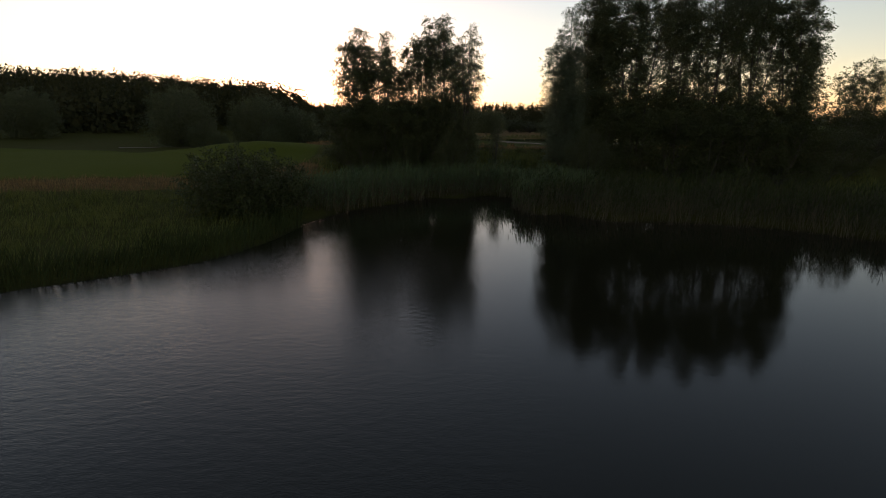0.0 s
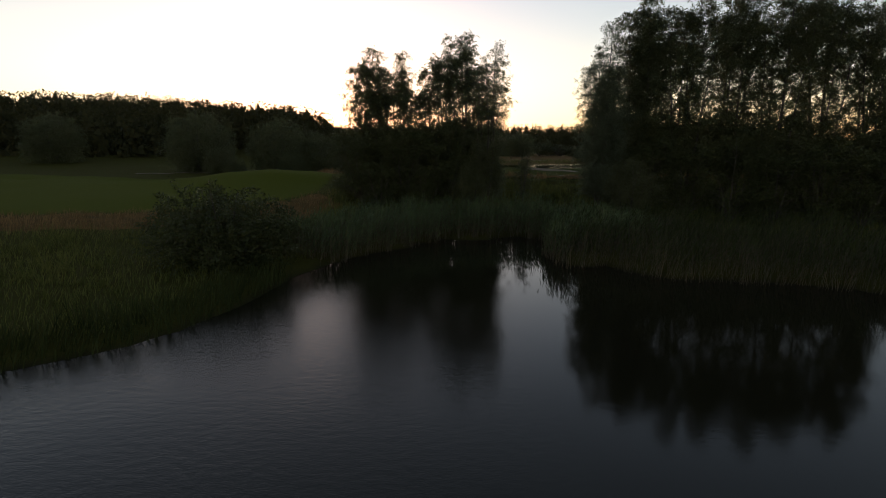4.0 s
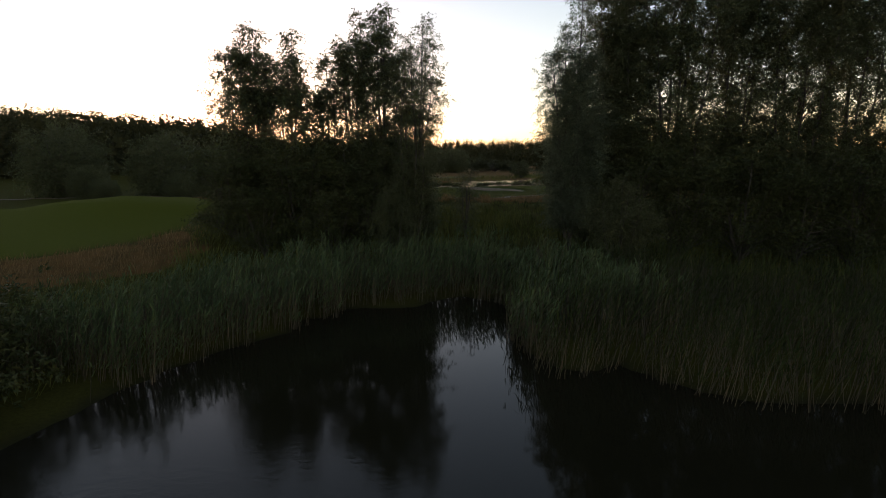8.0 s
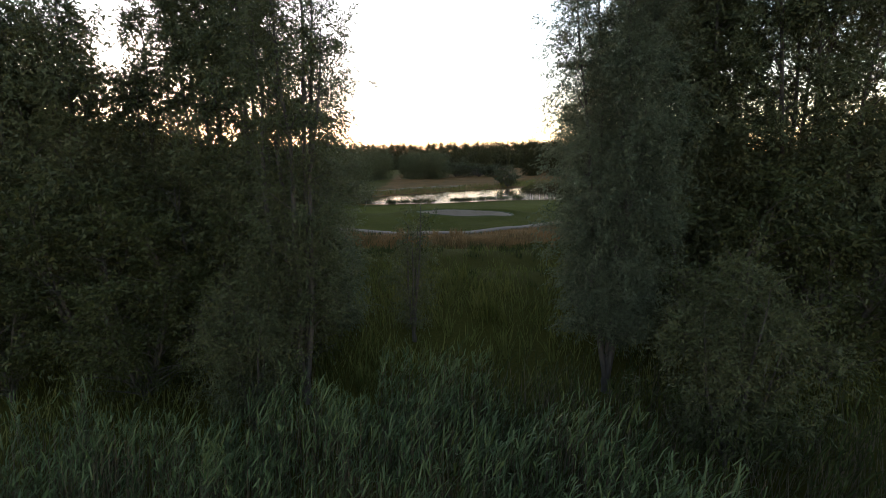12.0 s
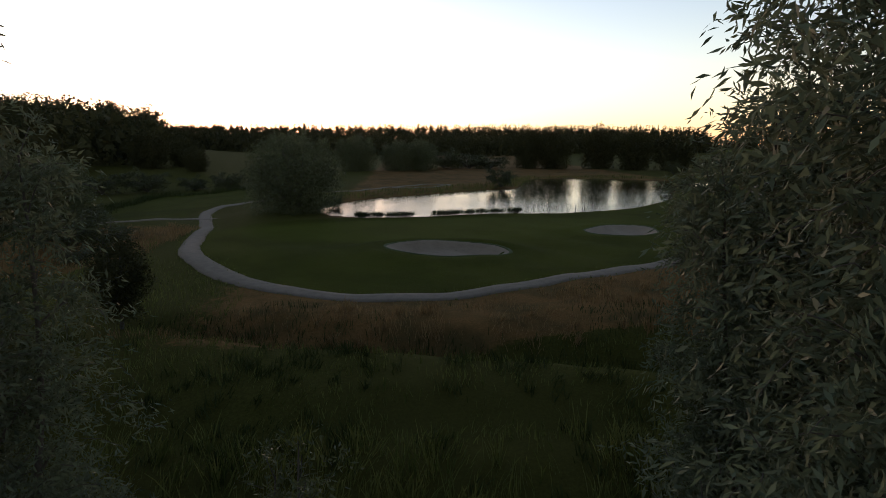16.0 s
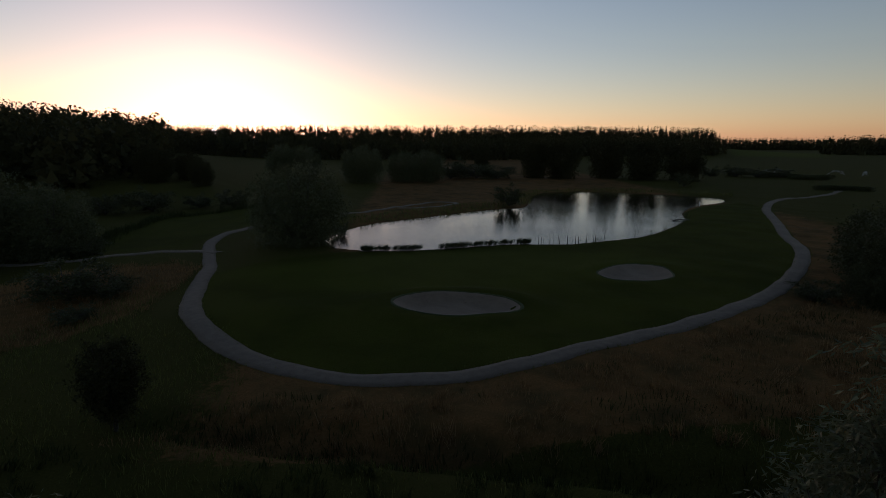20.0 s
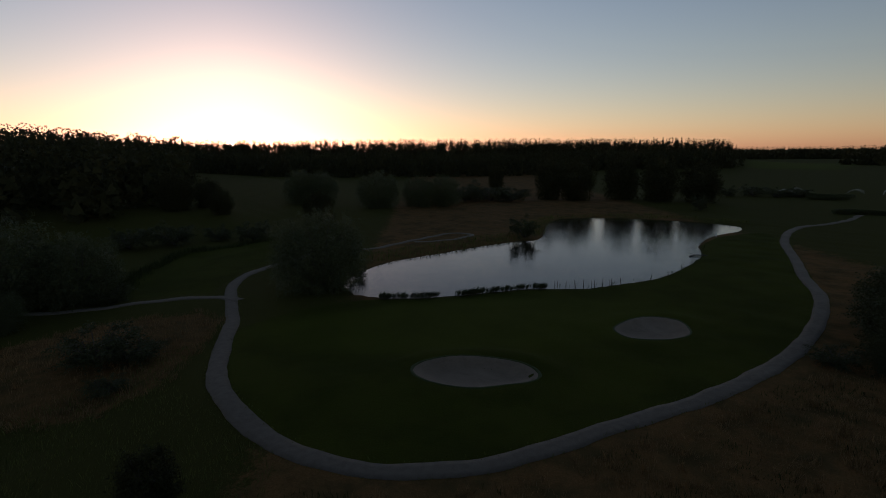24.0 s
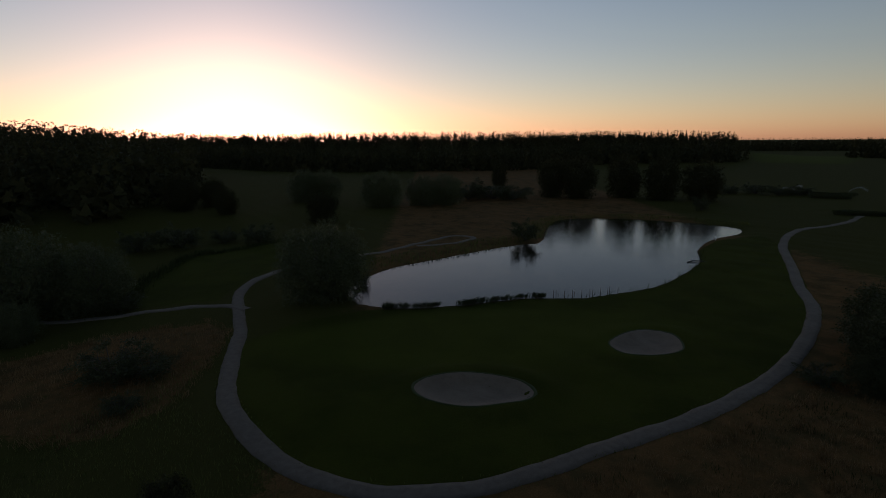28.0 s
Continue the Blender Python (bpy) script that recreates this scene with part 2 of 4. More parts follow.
def poly_dist(px, py, poly):
    """Signed distance to a closed outline: negative inside."""
    poly = np.asarray(poly, float)
    d2 = np.full(np.shape(px), 1e12)
    inside = np.zeros(np.shape(px), bool)
    for (ax, ay), (bx, by) in zip(poly, np.roll(poly, -1, 0)):
        ex, ey = bx - ax, by - ay
        t = np.clip(((px - ax) * ex + (py - ay) * ey) / (ex * ex + ey * ey), 0, 1)
        d2 = np.minimum(d2, (px - ax - t * ex) ** 2 + (py - ay - t * ey) ** 2)
        cross = (ay > py) != (by > py)
        xs = ax + (py - ay) * ex / (ey if abs(ey) > 1e-9 else 1e-9)
        inside ^= cross & (px < xs)
    return np.where(inside, -1, 1) * np.sqrt(d2)


def spline(pts, step=1.0, closed=False):
    """A Catmull-Rom line through pts, with points about every step metres."""
    p = np.asarray(pts, float)
    p = np.concatenate([p[-1:], p, p[:2]]) if closed else np.concatenate([2 * p[:1] - p[1:2], p, 2 * p[-1:] - p[-2:-1]])
    out = []
    for a, b, c, d in zip(p[:-3], p[1:-2], p[2:-1], p[3:]):
        n = max(2, int(np.linalg.norm(c - b) / step))
        t = np.linspace(0, 1, n, endpoint=False)[:, None]
        out.append(0.5 * (2 * b + (c - a) * t + (2 * a - 5 * b + 4 * c - d) * t ** 2 + (3 * b - a - 3 * c + d) * t ** 3))
    if not closed:
        out.append(p[-2:-1])
    return np.concatenate(out)


# ---- the plan: ponds, paths, bunkers ----
POND_A = spline([(-2.1, 51.2), (-1.6, 49.7), (-3.6, 47.5), (-5.3, 45), (-6.9, 40), (-7.2, 36), (-7.9, 31), (-9.3, 27.6), (-11.8, 25), (-15, 22.2), (-21, 15.5), (-27, 2), (-29, -22), (-14, -44), (22, -46),
                 (50, -29), (53, 2), (45, 20), (35, 31), (30.2, 35.6), (27.2, 38.6), (23, 41), (18.7, 41.4), (14.7, 42), (13, 43.5), (12.2, 45.1), (9.9, 44.3), (8.8, 47), (9.2, 49.3), (9.4, 52),
                 (8.6, 54.8), (6.8, 55.8), (5.3, 55.4), (3.8, 53.6), (1.9, 53.6), (0.3, 53.8), (-0.5, 52)], 0.8, True)
POND_B = spline([(-2.9, 133.8), (1.4, 127.3), (10.1, 127), (15.1, 128.6), (23.7, 131), (28.1, 130), (34.2, 132.2), (43.3, 137.1), (55.5, 151.2),
                 (59.1, 159.8), (68.1, 171.8), (78.1, 178.8), (81.1, 186.8), (71.1, 196.3), (59, 202.3), (45.5, 202.8), (39.2, 195.5), (35, 182), (32.8, 173), (30.6, 168.6), (26.8, 167.6), (20.2, 163.4), (10.4, 155.3), (1.1, 146.8)], 2, True)
WATER_A, WATER_B, PLATEAU = 1.78, 4.9, 5.3
PATH_MAIN = [(123.1, 200.8), (110.1, 189.8), (91.1, 178.8), (77.6, 162.8), (68.1, 145.8), (61.8, 134.8), (55.5, 122.5), (44.5, 109.3), (32.7, 99.8), (21.9, 94.2), (13.8, 90.4),
             (7.4, 89.3), (2.9, 90.2), (-0.6, 92.3), (-4.5, 96.5), (-7.5, 101.3), (-10.1, 109.3), (-12.5, 118.5), (-15.8, 127.3), (-18.8, 135.8), (-19, 142.1), (-16.9, 149.5), (-11.9, 157.8)]
PATH_BRANCH = [(-15, 127.9), (-18.4, 130.5), (-22.6, 130.3), (-26.9, 129), (-32.4, 128.1), (-48.4, 124.8), (-72.9, 118.3)]
PATH_LOOP = [(-6.9, 154.8), (-0.9, 158.8), (5.9, 166.8), (11.1, 173.8), (15.1, 175.8), (17.7, 172.3), (13.1, 167.3), (6, 164.3)]
BUNKERS = [[(7.5, 102.2), (8.9, 104.4), (12.8, 105.3), (16.4, 104.1), (17.7, 102), (16.3, 100.4), (12.4, 99.3), (8.9, 100)],
           [(27.3, 112.7), (29.5, 115.3), (32.6, 116.8), (35, 114.8), (34.1, 110.8), (31, 109.6), (28, 109.9)]]
BUNKERS = [spline(b, 0.4, True) for b in BUNKERS]


def terrain(x, y):
    x, y = np.asarray(x, float), np.asarray(y, float)
    da, db = poly_dist(x, y, POND_A[::2]), poly_dist(x, y, POND_B[::2])
    u, w = x - 1.1, y + 3.2
    h = WATER_A + 0.35 + 1.2 * smooth(4, 40, da) * smooth(5, -25, x)
    h = h + (PLATEAU - h) * smooth(57.5, 79.5, y - 0.12 * np.clip(x - 15, 0, 60))
    h += 0.28 * smooth(75, 55, x) * smooth(-4, 3, x) * np.exp(-((y - 85.2) / 2) ** 2)
    h += 2.1 * np.exp(-((x + 25.5) / 14) ** 2 - ((y - 81) / 8) ** 2) - 1.2 * smooth(-12, -19, x) * smooth(62, 76, y) * smooth(106, 92, y)      # mown mound
    h -= (1.2 * smooth(-9, -16, u) * smooth(114, 126, w) + 2.0 * smooth(-24, -36, u) * smooth(90, 102, w) * (1 - 0.6 * smooth(114, 126, w))) * smooth(215, 180, w)
    h += 0.7 * np.exp(-(u / 9) ** 2 - ((w - 103) / 5) ** 2)                 # hump in the fairway
    h -= 1.3 * smooth(-6, 1, x) * smooth(40, 28, x) * np.exp(-((y - 84.4 + 0.2 * x) / 1.0) ** 2) + 0.5 * np.exp(-((u - 10) / 26) ** 2 - ((w - 79) / 1.2) ** 2)
    h += 9 * smooth(410, 620, y) * smooth(420, 260, x) * smooth(-420, -200, x)
    far = smooth(190, 420, y)
    h += far * 1.0
    h += 15.0 * np.exp(-((x + 205) / 114) ** 2 - ((y - 288) / 105) ** 2)
    h += 0.12 * np.sin(x * 0.31 + 1.3) * np.sin(y * 0.23) + 0.05 * np.sin(x * 0.9 + y * 0.7)
    for b in BUNKERS:
        d = poly_dist(x, y, b[::3])
        back = smooth(-2.0, 3.0, y - b[:, 1].mean())
        h += (0.16 + 0.3 * back) * smooth(2.6, 0.2, np.abs(d - 0.9)) - 0.5 * smooth(0.3, -1.6, d)
    near = smooth(150, 128, w)
    h = np.where(db < 24, WATER_B + (h - WATER_B) * smooth(0.0, 6 + 18 * near, db) + (0.10 * smooth(0, 0.8, db) - 0.02) * smooth(24, 6, db), h)
    h = np.where(db < 0, WATER_B - 0.02 - 1.2 * smooth(0, 5, -db), h)
    h = np.where(da < 4, WATER_A + (h - WATER_A) * smooth(-0.2, 4, da) + 0.12 * smooth(0, 0.7, da), h)
    h = np.where(da < 0, WATER_A - 0.02 - 1.4 * smooth(0, 6, -da), h)
    return h


# ---- ground ----
def axis(lo, hi, step, out_lo, out_hi):
    mid = np.arange(lo, hi + step / 2, step)
    up = [hi]
    s = step
    while up[-1] < out_hi:
        s *= 1.22
        up.append(up[-1] + s)
    dn = [lo]
    s = step
    while dn[-1] > out_lo:
        s *= 1.22
        dn.append(dn[-1] - s)
    return np.concatenate([dn[:0:-1], mid, up[1:]])


def build_ground():
    gx, gy = axis(-70, 95, 0.9, -4600, 4600), axis(-55, 215, 0.9, -4600, 4600)
    X, Y = np.meshgrid(gx, gy)
    Z = terrain(X, Y)
    nx, ny = len(gx), len(gy)
    i, j = np.meshgrid(np.arange(ny - 1), np.arange(nx - 1), indexing="ij")
    f = np.stack([i * nx + j, i * nx + j + 1, (i + 1) * nx + j + 1, (i + 1) * nx + j], -1).reshape(-1, 4)
    me = np_mesh("ground", np.stack([X, Y, Z], -1).reshape(-1, 3), [(f, 0)], [TURF])
    me.polygons.foreach_set("use_smooth", np.ones(len(f), bool))
    x, y = X.ravel(), Y.ravel()
    da, db = poly_dist(x, y, POND_A[::2]), poly_dist(x, y, POND_B[::2])
    for name, val in zones(x, y, da, db).items():
        me.attributes.new(name, 'FLOAT', 'POINT').data.foreach_set("value", val.astype(np.float32))
    tagged(new("ground", me), "rolling meadow and mown golf turf round two ponds", "ground", kind="structure")


def zones(x, y, da, db):
    ring = poly_dist(x, y, FAIRWAY)
    left = poly_dist(x, y, FAIRWAY_LEFT)
    green2 = poly_dist(x, y, FAIRWAY_WEST)
    mown = np.maximum.reduce([smooth(2.0, 0.4, ring), smooth(1.5, -1.5, left), smooth(1.5, -1.5, green2)])
    mown = np.maximum(mown, 0.8 * smooth(1, -1, np.abs(poly_dist(x, y, ISLE)) - 0.1) * smooth(0.5, -0.5, poly_dist(x, y, ISLE)))
    dry = smooth(81.3, 83.8, y - 0.1 * (x - 11)) * smooth(-9, 8, x) * smooth(90, 60, x)
    dry = np.maximum(dry, 0.55 * smooth(1, -1.5, poly_dist(x, y, DRY_LEFT)))
    dry = np.maximum(dry, 0.85 * smooth(1, -1.5, poly_dist(x, y, BROWN)))
    field = smooth(8, -8, poly_dist(x, y, FIELD))
    mown = np.maximum(mown, field)
    green = 0.4 * smooth(1.25, 0.8, np.hypot((x - 14) / 22, (y - 116.5 - 0.12 * (x - 14)) / 8.5))
    # pale: skylight on the mound slope put into colour; green and field paler turf
    return {"pale": np.maximum.reduce([smooth(1.5, -1.5, left), green, 0.8 * field]), "mown": mown, "dry": dry * (1 - mown), "wet": np.maximum(smooth(0.5, -0.2, da), smooth(0.4, -0.2, db))}


def offset_line(line, d):
    t = unit(np.gradient(line, axis=0))
    return line + np.stack([-t[:, 1], t[:, 0]], 1) * d


MAIN = spline(PATH_MAIN, 0.8)
BRANCH = spline(PATH_BRANCH, 0.8)
LOOP = spline(PATH_LOOP, 0.8)
FAIRWAY = [(63.1, 137.8), (55.1, 123.8), (44.1, 110.8), (32.1, 101.4), (21.1, 95.8), (13.1, 92), (7.4, 90.8), (3.1, 91.8), (0.1, 93.8), (-3.4, 97.8), (-6.3, 102.8), (-8.4, 109.8), (-9.4, 114.8),
           (-4.9, 120.8), (1.1, 124.3), (10.1, 126.2), (23.1, 129.3), (34.1, 130.8), (44.1, 136.3), (56.1, 149.8), (61.1, 159.8), (69.1, 168.8), (78.1, 171.8), (75.1, 159.8), (67.1, 146.8)]
FAIRWAY_LEFT = [(-95, 38), (-60, 44), (-39, 53), (-30, 58.5), (-21, 64), (-16.5, 71), (-17, 80), (-20.5, 90), (-29, 97), (-50, 102), (-95, 110)]
BROWN = [(-95, 38), (-60, 44), (-39, 53), (-30, 58.5), (-21, 64), (-16.5, 71), (-11.5, 66), (-13, 61), (-18, 55.5), (-26, 49), (-37, 43), (-58, 35), (-95, 29)]
FAIRWAY_WEST = [(-35.7, 132.8), (-31.4, 130.8), (-20.7, 133.4), (-20.7, 143.5), (-18.6, 152), (-14.4, 162.6), (-7.9, 168.8), (-16.4, 175.3), (-31.4, 174.3), (-38.9, 162.6), (-38.9, 149.8)]
ISLE = [(-6.9, 154.8), (1.1, 152.8), (10.1, 159.8), (23.1, 168.8), (29.1, 178.8), (25.1, 188.8), (9.1, 192.8), (-8.9, 186.8), (-14.9, 171.8)]
FIELD = [(252, 455), (298, 424), (432, 606), (392, 675)]
DRY_LEFT = [(-38.9, 112.8), (-28.9, 120.3), (-17.9, 124.3), (-13.4, 119.8), (-11.4, 108.8), (-10.9, 99.8), (-14.4, 95.3), (-24.9, 96.8), (-38.9, 102.8)]
build_ground()


def water_sheet(name, poly, z, mat, label):
    n = offset_line(np.concatenate([poly, poly[:1]]), 0)[:-1]
    t = unit(np.roll(poly, -1, 0) - np.roll(poly, 1, 0))
    area = np.sum(poly[:, 0] * np.roll(poly[:, 1], -1) - poly[:, 1] * np.roll(poly[:, 0], -1))
    out = np.stack([t[:, 1], -t[:, 0]], 1) * (1 if area > 0 else -1)
    p = n + out * 0.6
    bm = bmesh.new()
    f = bm.faces.new([bm.verts.new((x, y, z)) for x, y in p])
    f.normal_update()
    if f.normal.z < 0:
        f.normal_flip()
    bmesh.ops.triangulate(bm, faces=[f])
    me = bpy.data.meshes.new(name)
    bm.to_mesh(me)
    bm.free()
    me.materials.append(mat)
    return tagged(new(name, me), label, "water", kind="structure")


water_sheet("pond_water", POND_A, WATER_A, WATER, "dark still pond water with fine ripples")
water_sheet("far_pond_water", POND_B, WATER_B, WATER_FAR, "calm pond water reflecting the evening sky")


def ribbon(name, line, width, mat, lift, label):
    offs = [(-0.5, -0.10), (-0.48, 0.0), (-0.2, 0.035), (0.0, 0.045), (0.2, 0.035), (0.48, 0.0), (0.5, -0.10)]
    rows = []
    w = width * (1 + 0.05 * np.sin(np.arange(len(line)) * 0.7) + 0.04 * np.sin(np.arange(len(line)) * 1.9))[:, None]
    for o, dz in offs:
        p = offset_line(line, 0) + (offset_line(line, 1) - line) * (o * w)
        rows.append(np.column_stack([p, terrain(p[:, 0], p[:, 1]) * 0.35 + terrain(line[:, 0], line[:, 1]) * 0.65 + lift + dz]))
    v = np.stack(rows, 1)
    n, k = v.shape[:2]
    i, j = np.meshgrid(np.arange(n - 1), np.arange(k - 1), indexing="ij")
    f = np.stack([i * k + j, (i + 1) * k + j, (i + 1) * k + j + 1, i * k + j + 1], -1).reshape(-1, 4)[:, ::-1]
    me = np_mesh(name, v.reshape(-1, 3), [(f, 0)], [mat])
    me.polygons.foreach_set("use_smooth", np.ones(len(f), bool))
    return tagged(new(name, me), label, "path", kind="structure")


ribbon("path_main", MAIN, 1.6, GRAVEL, 0.045, "curved pale gravel cart path round the fairway")
ribbon("path_branch", BRANCH, 1.4, GRAVEL, 0.06, "gravel side path joining the cart path")
ribbon("path_loop", LOOP, 1.3, GRAVEL, 0.05, "faint gravel footpath beyond the pond")


# ---- bunkers ----
def bunker(outline, label):
    """Raked sand in a hollow, with a clean turf lip."""
    c = outline.mean(0)
    rows = []
    for s, dz in ((1.0, -0.03), (0.97, 0.03), (0.85, 0.08), (0.6, 0.1), (0.3, 0.1)):
        p = c + (outline - c) * s
        rows.append(np.column_stack([p, terrain(p[:, 0], p[:, 1]) + dz + 0.015 * np.sin(p[:, 0] * 7 + p[:, 1] * 3)]))
    v = np.stack(rows)
    k, n = v.shape[:2]
    i, j = np.meshgrid(np.arange(k - 1), np.arange(n), indexing="ij")
    f = np.stack([i * n + j, i * n + (j + 1) % n, (i + 1) * n + (j + 1) % n, (i + 1) * n + j], -1).reshape(-1, 4)
    vv = np.concatenate([v.reshape(-1, 3), [[*c, terrain(*c) + 0.1]]])
    cap = np.stack([(k - 1) * n + np.arange(n), (k - 1) * n + (np.arange(n) + 1) % n, np.full(n, k * n)], 1)
    me = np_mesh("sand", vv, [(f, 0), (cap, 0)], [SAND])
    me.polygons.foreach_set("use_smooth", np.ones(len(me.polygons), bool))
    b = tagged(new("sand_bunker"), label, "bunker", group="bunkers on the fairway")
    part("sand", me, b, "pale raked sand")
    # turf lip round the sand
    rows = []
    for s, dz in ((0.975, 0.02), (0.985, 0.045), (1.005, 0.045), (1.02, 0.015), (1.04, -0.05)):
        p = c + (outline - c) * s
        rows.append(np.column_stack([p, terrain(p[:, 0], p[:, 1]) + dz]))
    v = np.stack(rows)
    k = len(rows)
    i, j = np.meshgrid(np.arange(k - 1), np.arange(n), indexing="ij")
    f = np.stack([i * n + j, i * n + (j + 1) % n, (i + 1) * n + (j + 1) % n, (i + 1) * n + j], -1).reshape(-1, 4)[:, ::-1]
    me = np_mesh("turf_lip", v.reshape(-1, 3), [(f, 0)], [LIP])
    me.polygons.foreach_set("use_smooth", np.ones(len(f), bool))
    part("turf_lip", me, b, "mown turf lip")
    return b


bunker(BUNKERS[0], "large oval bunker of pale raked sand in mown turf")
bunker(BUNKERS[1], "small bunker of pale sand in mown turf")


# ---- trees ----
def branches(r, stems, H, R, fork, limbs, up=(35, 68), spread=0.45, low=0.18, taper=0.6):
    """Stem and limb lines: lists of (points, radii)."""
    out, limb_pts = [], []
    r0 = 0.011 * H + 0.05
    trunk = np.array([[0, 0, -0.4], [0.03 * H * 0.2, 0, fork * 0.5], [0, 0.02, fork]])
    out.append((trunk, [r0 * 1.35, r0 * 1.05, r0]))
    for s in range(stems):
        a = 2 * np.pi * (s + r.uniform(-0.3, 0.3)) / stems
        reach = R * spread * (r.uniform(0.5, 1.0) if stems > 1 else 0.15)
        top = H * r.uniform(0.74, 0.97) if s else H
        k = np.linspace(0, 1, 8)
        pts = np.stack([np.cos(a) * reach * k ** 0.8, np.sin(a) * reach * k ** 0.8, fork + (top - fork) * k], 1)
        pts[1:, :2] += np.cumsum(r.normal(0, 0.012 * H, (7, 2)), 0) * 0.6
        rad = r0 * (0.75 if stems > 1 else 1.0) * (1 - k) ** 0.8 + 0.015
        out.append((pts, rad))
        for t in np.linspace(low, 0.97, limbs) + r.uniform(-0.02, 0.02, limbs):
            t = min(max(t, 0.02), 0.985)
            p = np.array([np.interp(t, k, pts[:, i]) for i in range(3)])
            az = a + r.normal(0, 1.1) if stems > 1 else r.uniform(0, 2 * np.pi)
            el = radians(r.uniform(*up))
            ln = R * (1 - taper * t) * r.uniform(0.55, 1.05) * (1 - 0.25 * max(0, low + 0.1 - t))
            d = np.array([np.cos(az) * np.cos(el), np.sin(az) * np.cos(el), np.sin(el)])
            q = np.linspace(0, 1, 5)[:, None]
            lp = p + d * ln * q + np.array([0, 0, -0.16 * ln]) * q ** 2 * 1.2 + np.cumsum(r.normal(0, 0.03 * ln, (5, 3)), 0) * q
            rr = np.interp(t, k, rad) * 0.55
            out.append((lp, rr * (1 - q[:, 0]) + 0.008))
            limb_pts.append(lp)
    return out, np.array(limb_pts)


def foliage(r, limb_pts, twigs, per_twig, twig_len, leaf_len, leaf_w, droop=0.5, scatter=0.12):
    """Leaves along hanging twigs that spring from the limbs."""
    n = len(limb_pts) * twigs
    li = np.repeat(np.arange(len(limb_pts)), twigs)
    t = r.uniform(0.15, 1.0, n) ** 0.75 * 4
    i = np.minimum(t.astype(int), 3)
    fr = (t - i)[:, None]
    base = limb_pts[li, i] * (1 - fr) + limb_pts[li, i + 1] * fr
    along = unit(limb_pts[li, i + 1] - limb_pts[li, i])
    way = unit(along * 0.7 + r.normal(0, 0.7, (n, 3)))
    ln = twig_len * r.uniform(0.5, 1.2, (n, 1))
    m = n * per_twig
    u = np.tile(np.linspace(0.05, 1, per_twig), n)[:, None]
    b, w, l = (np.repeat(x, per_twig, 0) for x in (base, way, ln))
    pos = b + w * l * u + np.array([0, 0, -droop]) * l * u ** 2 + r.normal(0, scatter, (m, 3))
    d = unit(w * 0.6 + np.array([0, 0, -droop]) * 1.2 * u + r.normal(0, 0.55, (m, 3)))
    s = r.uniform(0.65, 1.25, (m, 1))
    return leaf_tris(pos, d, leaf_len * s, leaf_w * s, r)


def wood(lines, tree, sides=5):
    """The trunk and the limbs, as two parts."""
    for what, some, n in (("trunk", lines[:1], 8), ("bough", lines[1:], sides)):
        tv, tf = tubes(some, n)
        me = np_mesh(what, tv, [(tf, 0)], [BARK])
        me.polygons.foreach_set("use_smooth", np.ones(len(tf), bool))
        part(what, me, tree)


def make_tree(name, label, category, seed, H, R, stems, limbs, twigs, per_twig, leaf, mat, fork=1.2, twig_len=1.3, droop=0.5, up=(35, 68),
              spread=0.45, low=0.18, taper=0.6, scatter=0.12, group=""):
    r = np.random.default_rng(seed)
    lines, lp = branches(r, stems, H, R, fork, limbs, up, spread, low, taper)
    v, f = foliage(r, lp, twigs, per_twig, twig_len, leaf[0], leaf[1], droop, scatter)
    tree = tagged(new(name), label, category, group)
    wood(lines, tree)
    part("crown", np_mesh("crown", v, [(f, 0)], [mat]), tree)
    return tree


def put(ob, x, y, turn=0.0, size=1.0, sink=0.1, tall=1.0, first=False, label=""):
    """Stands a tree on the ground; the first one is moved, later ones are copies."""
    m = pose(x, y, float(terrain(x, y)) - sink, 0, 0, turn) @ Matrix.Diagonal((size, size, size * tall, 1))
    o = ob if first else copy_thing(ob, m @ Matrix.Diagonal((*(1 / k for k in ob.scale), 1)))
    if first:
        o.matrix_basis = m
    if label:
        tagged(o, label)
    return o


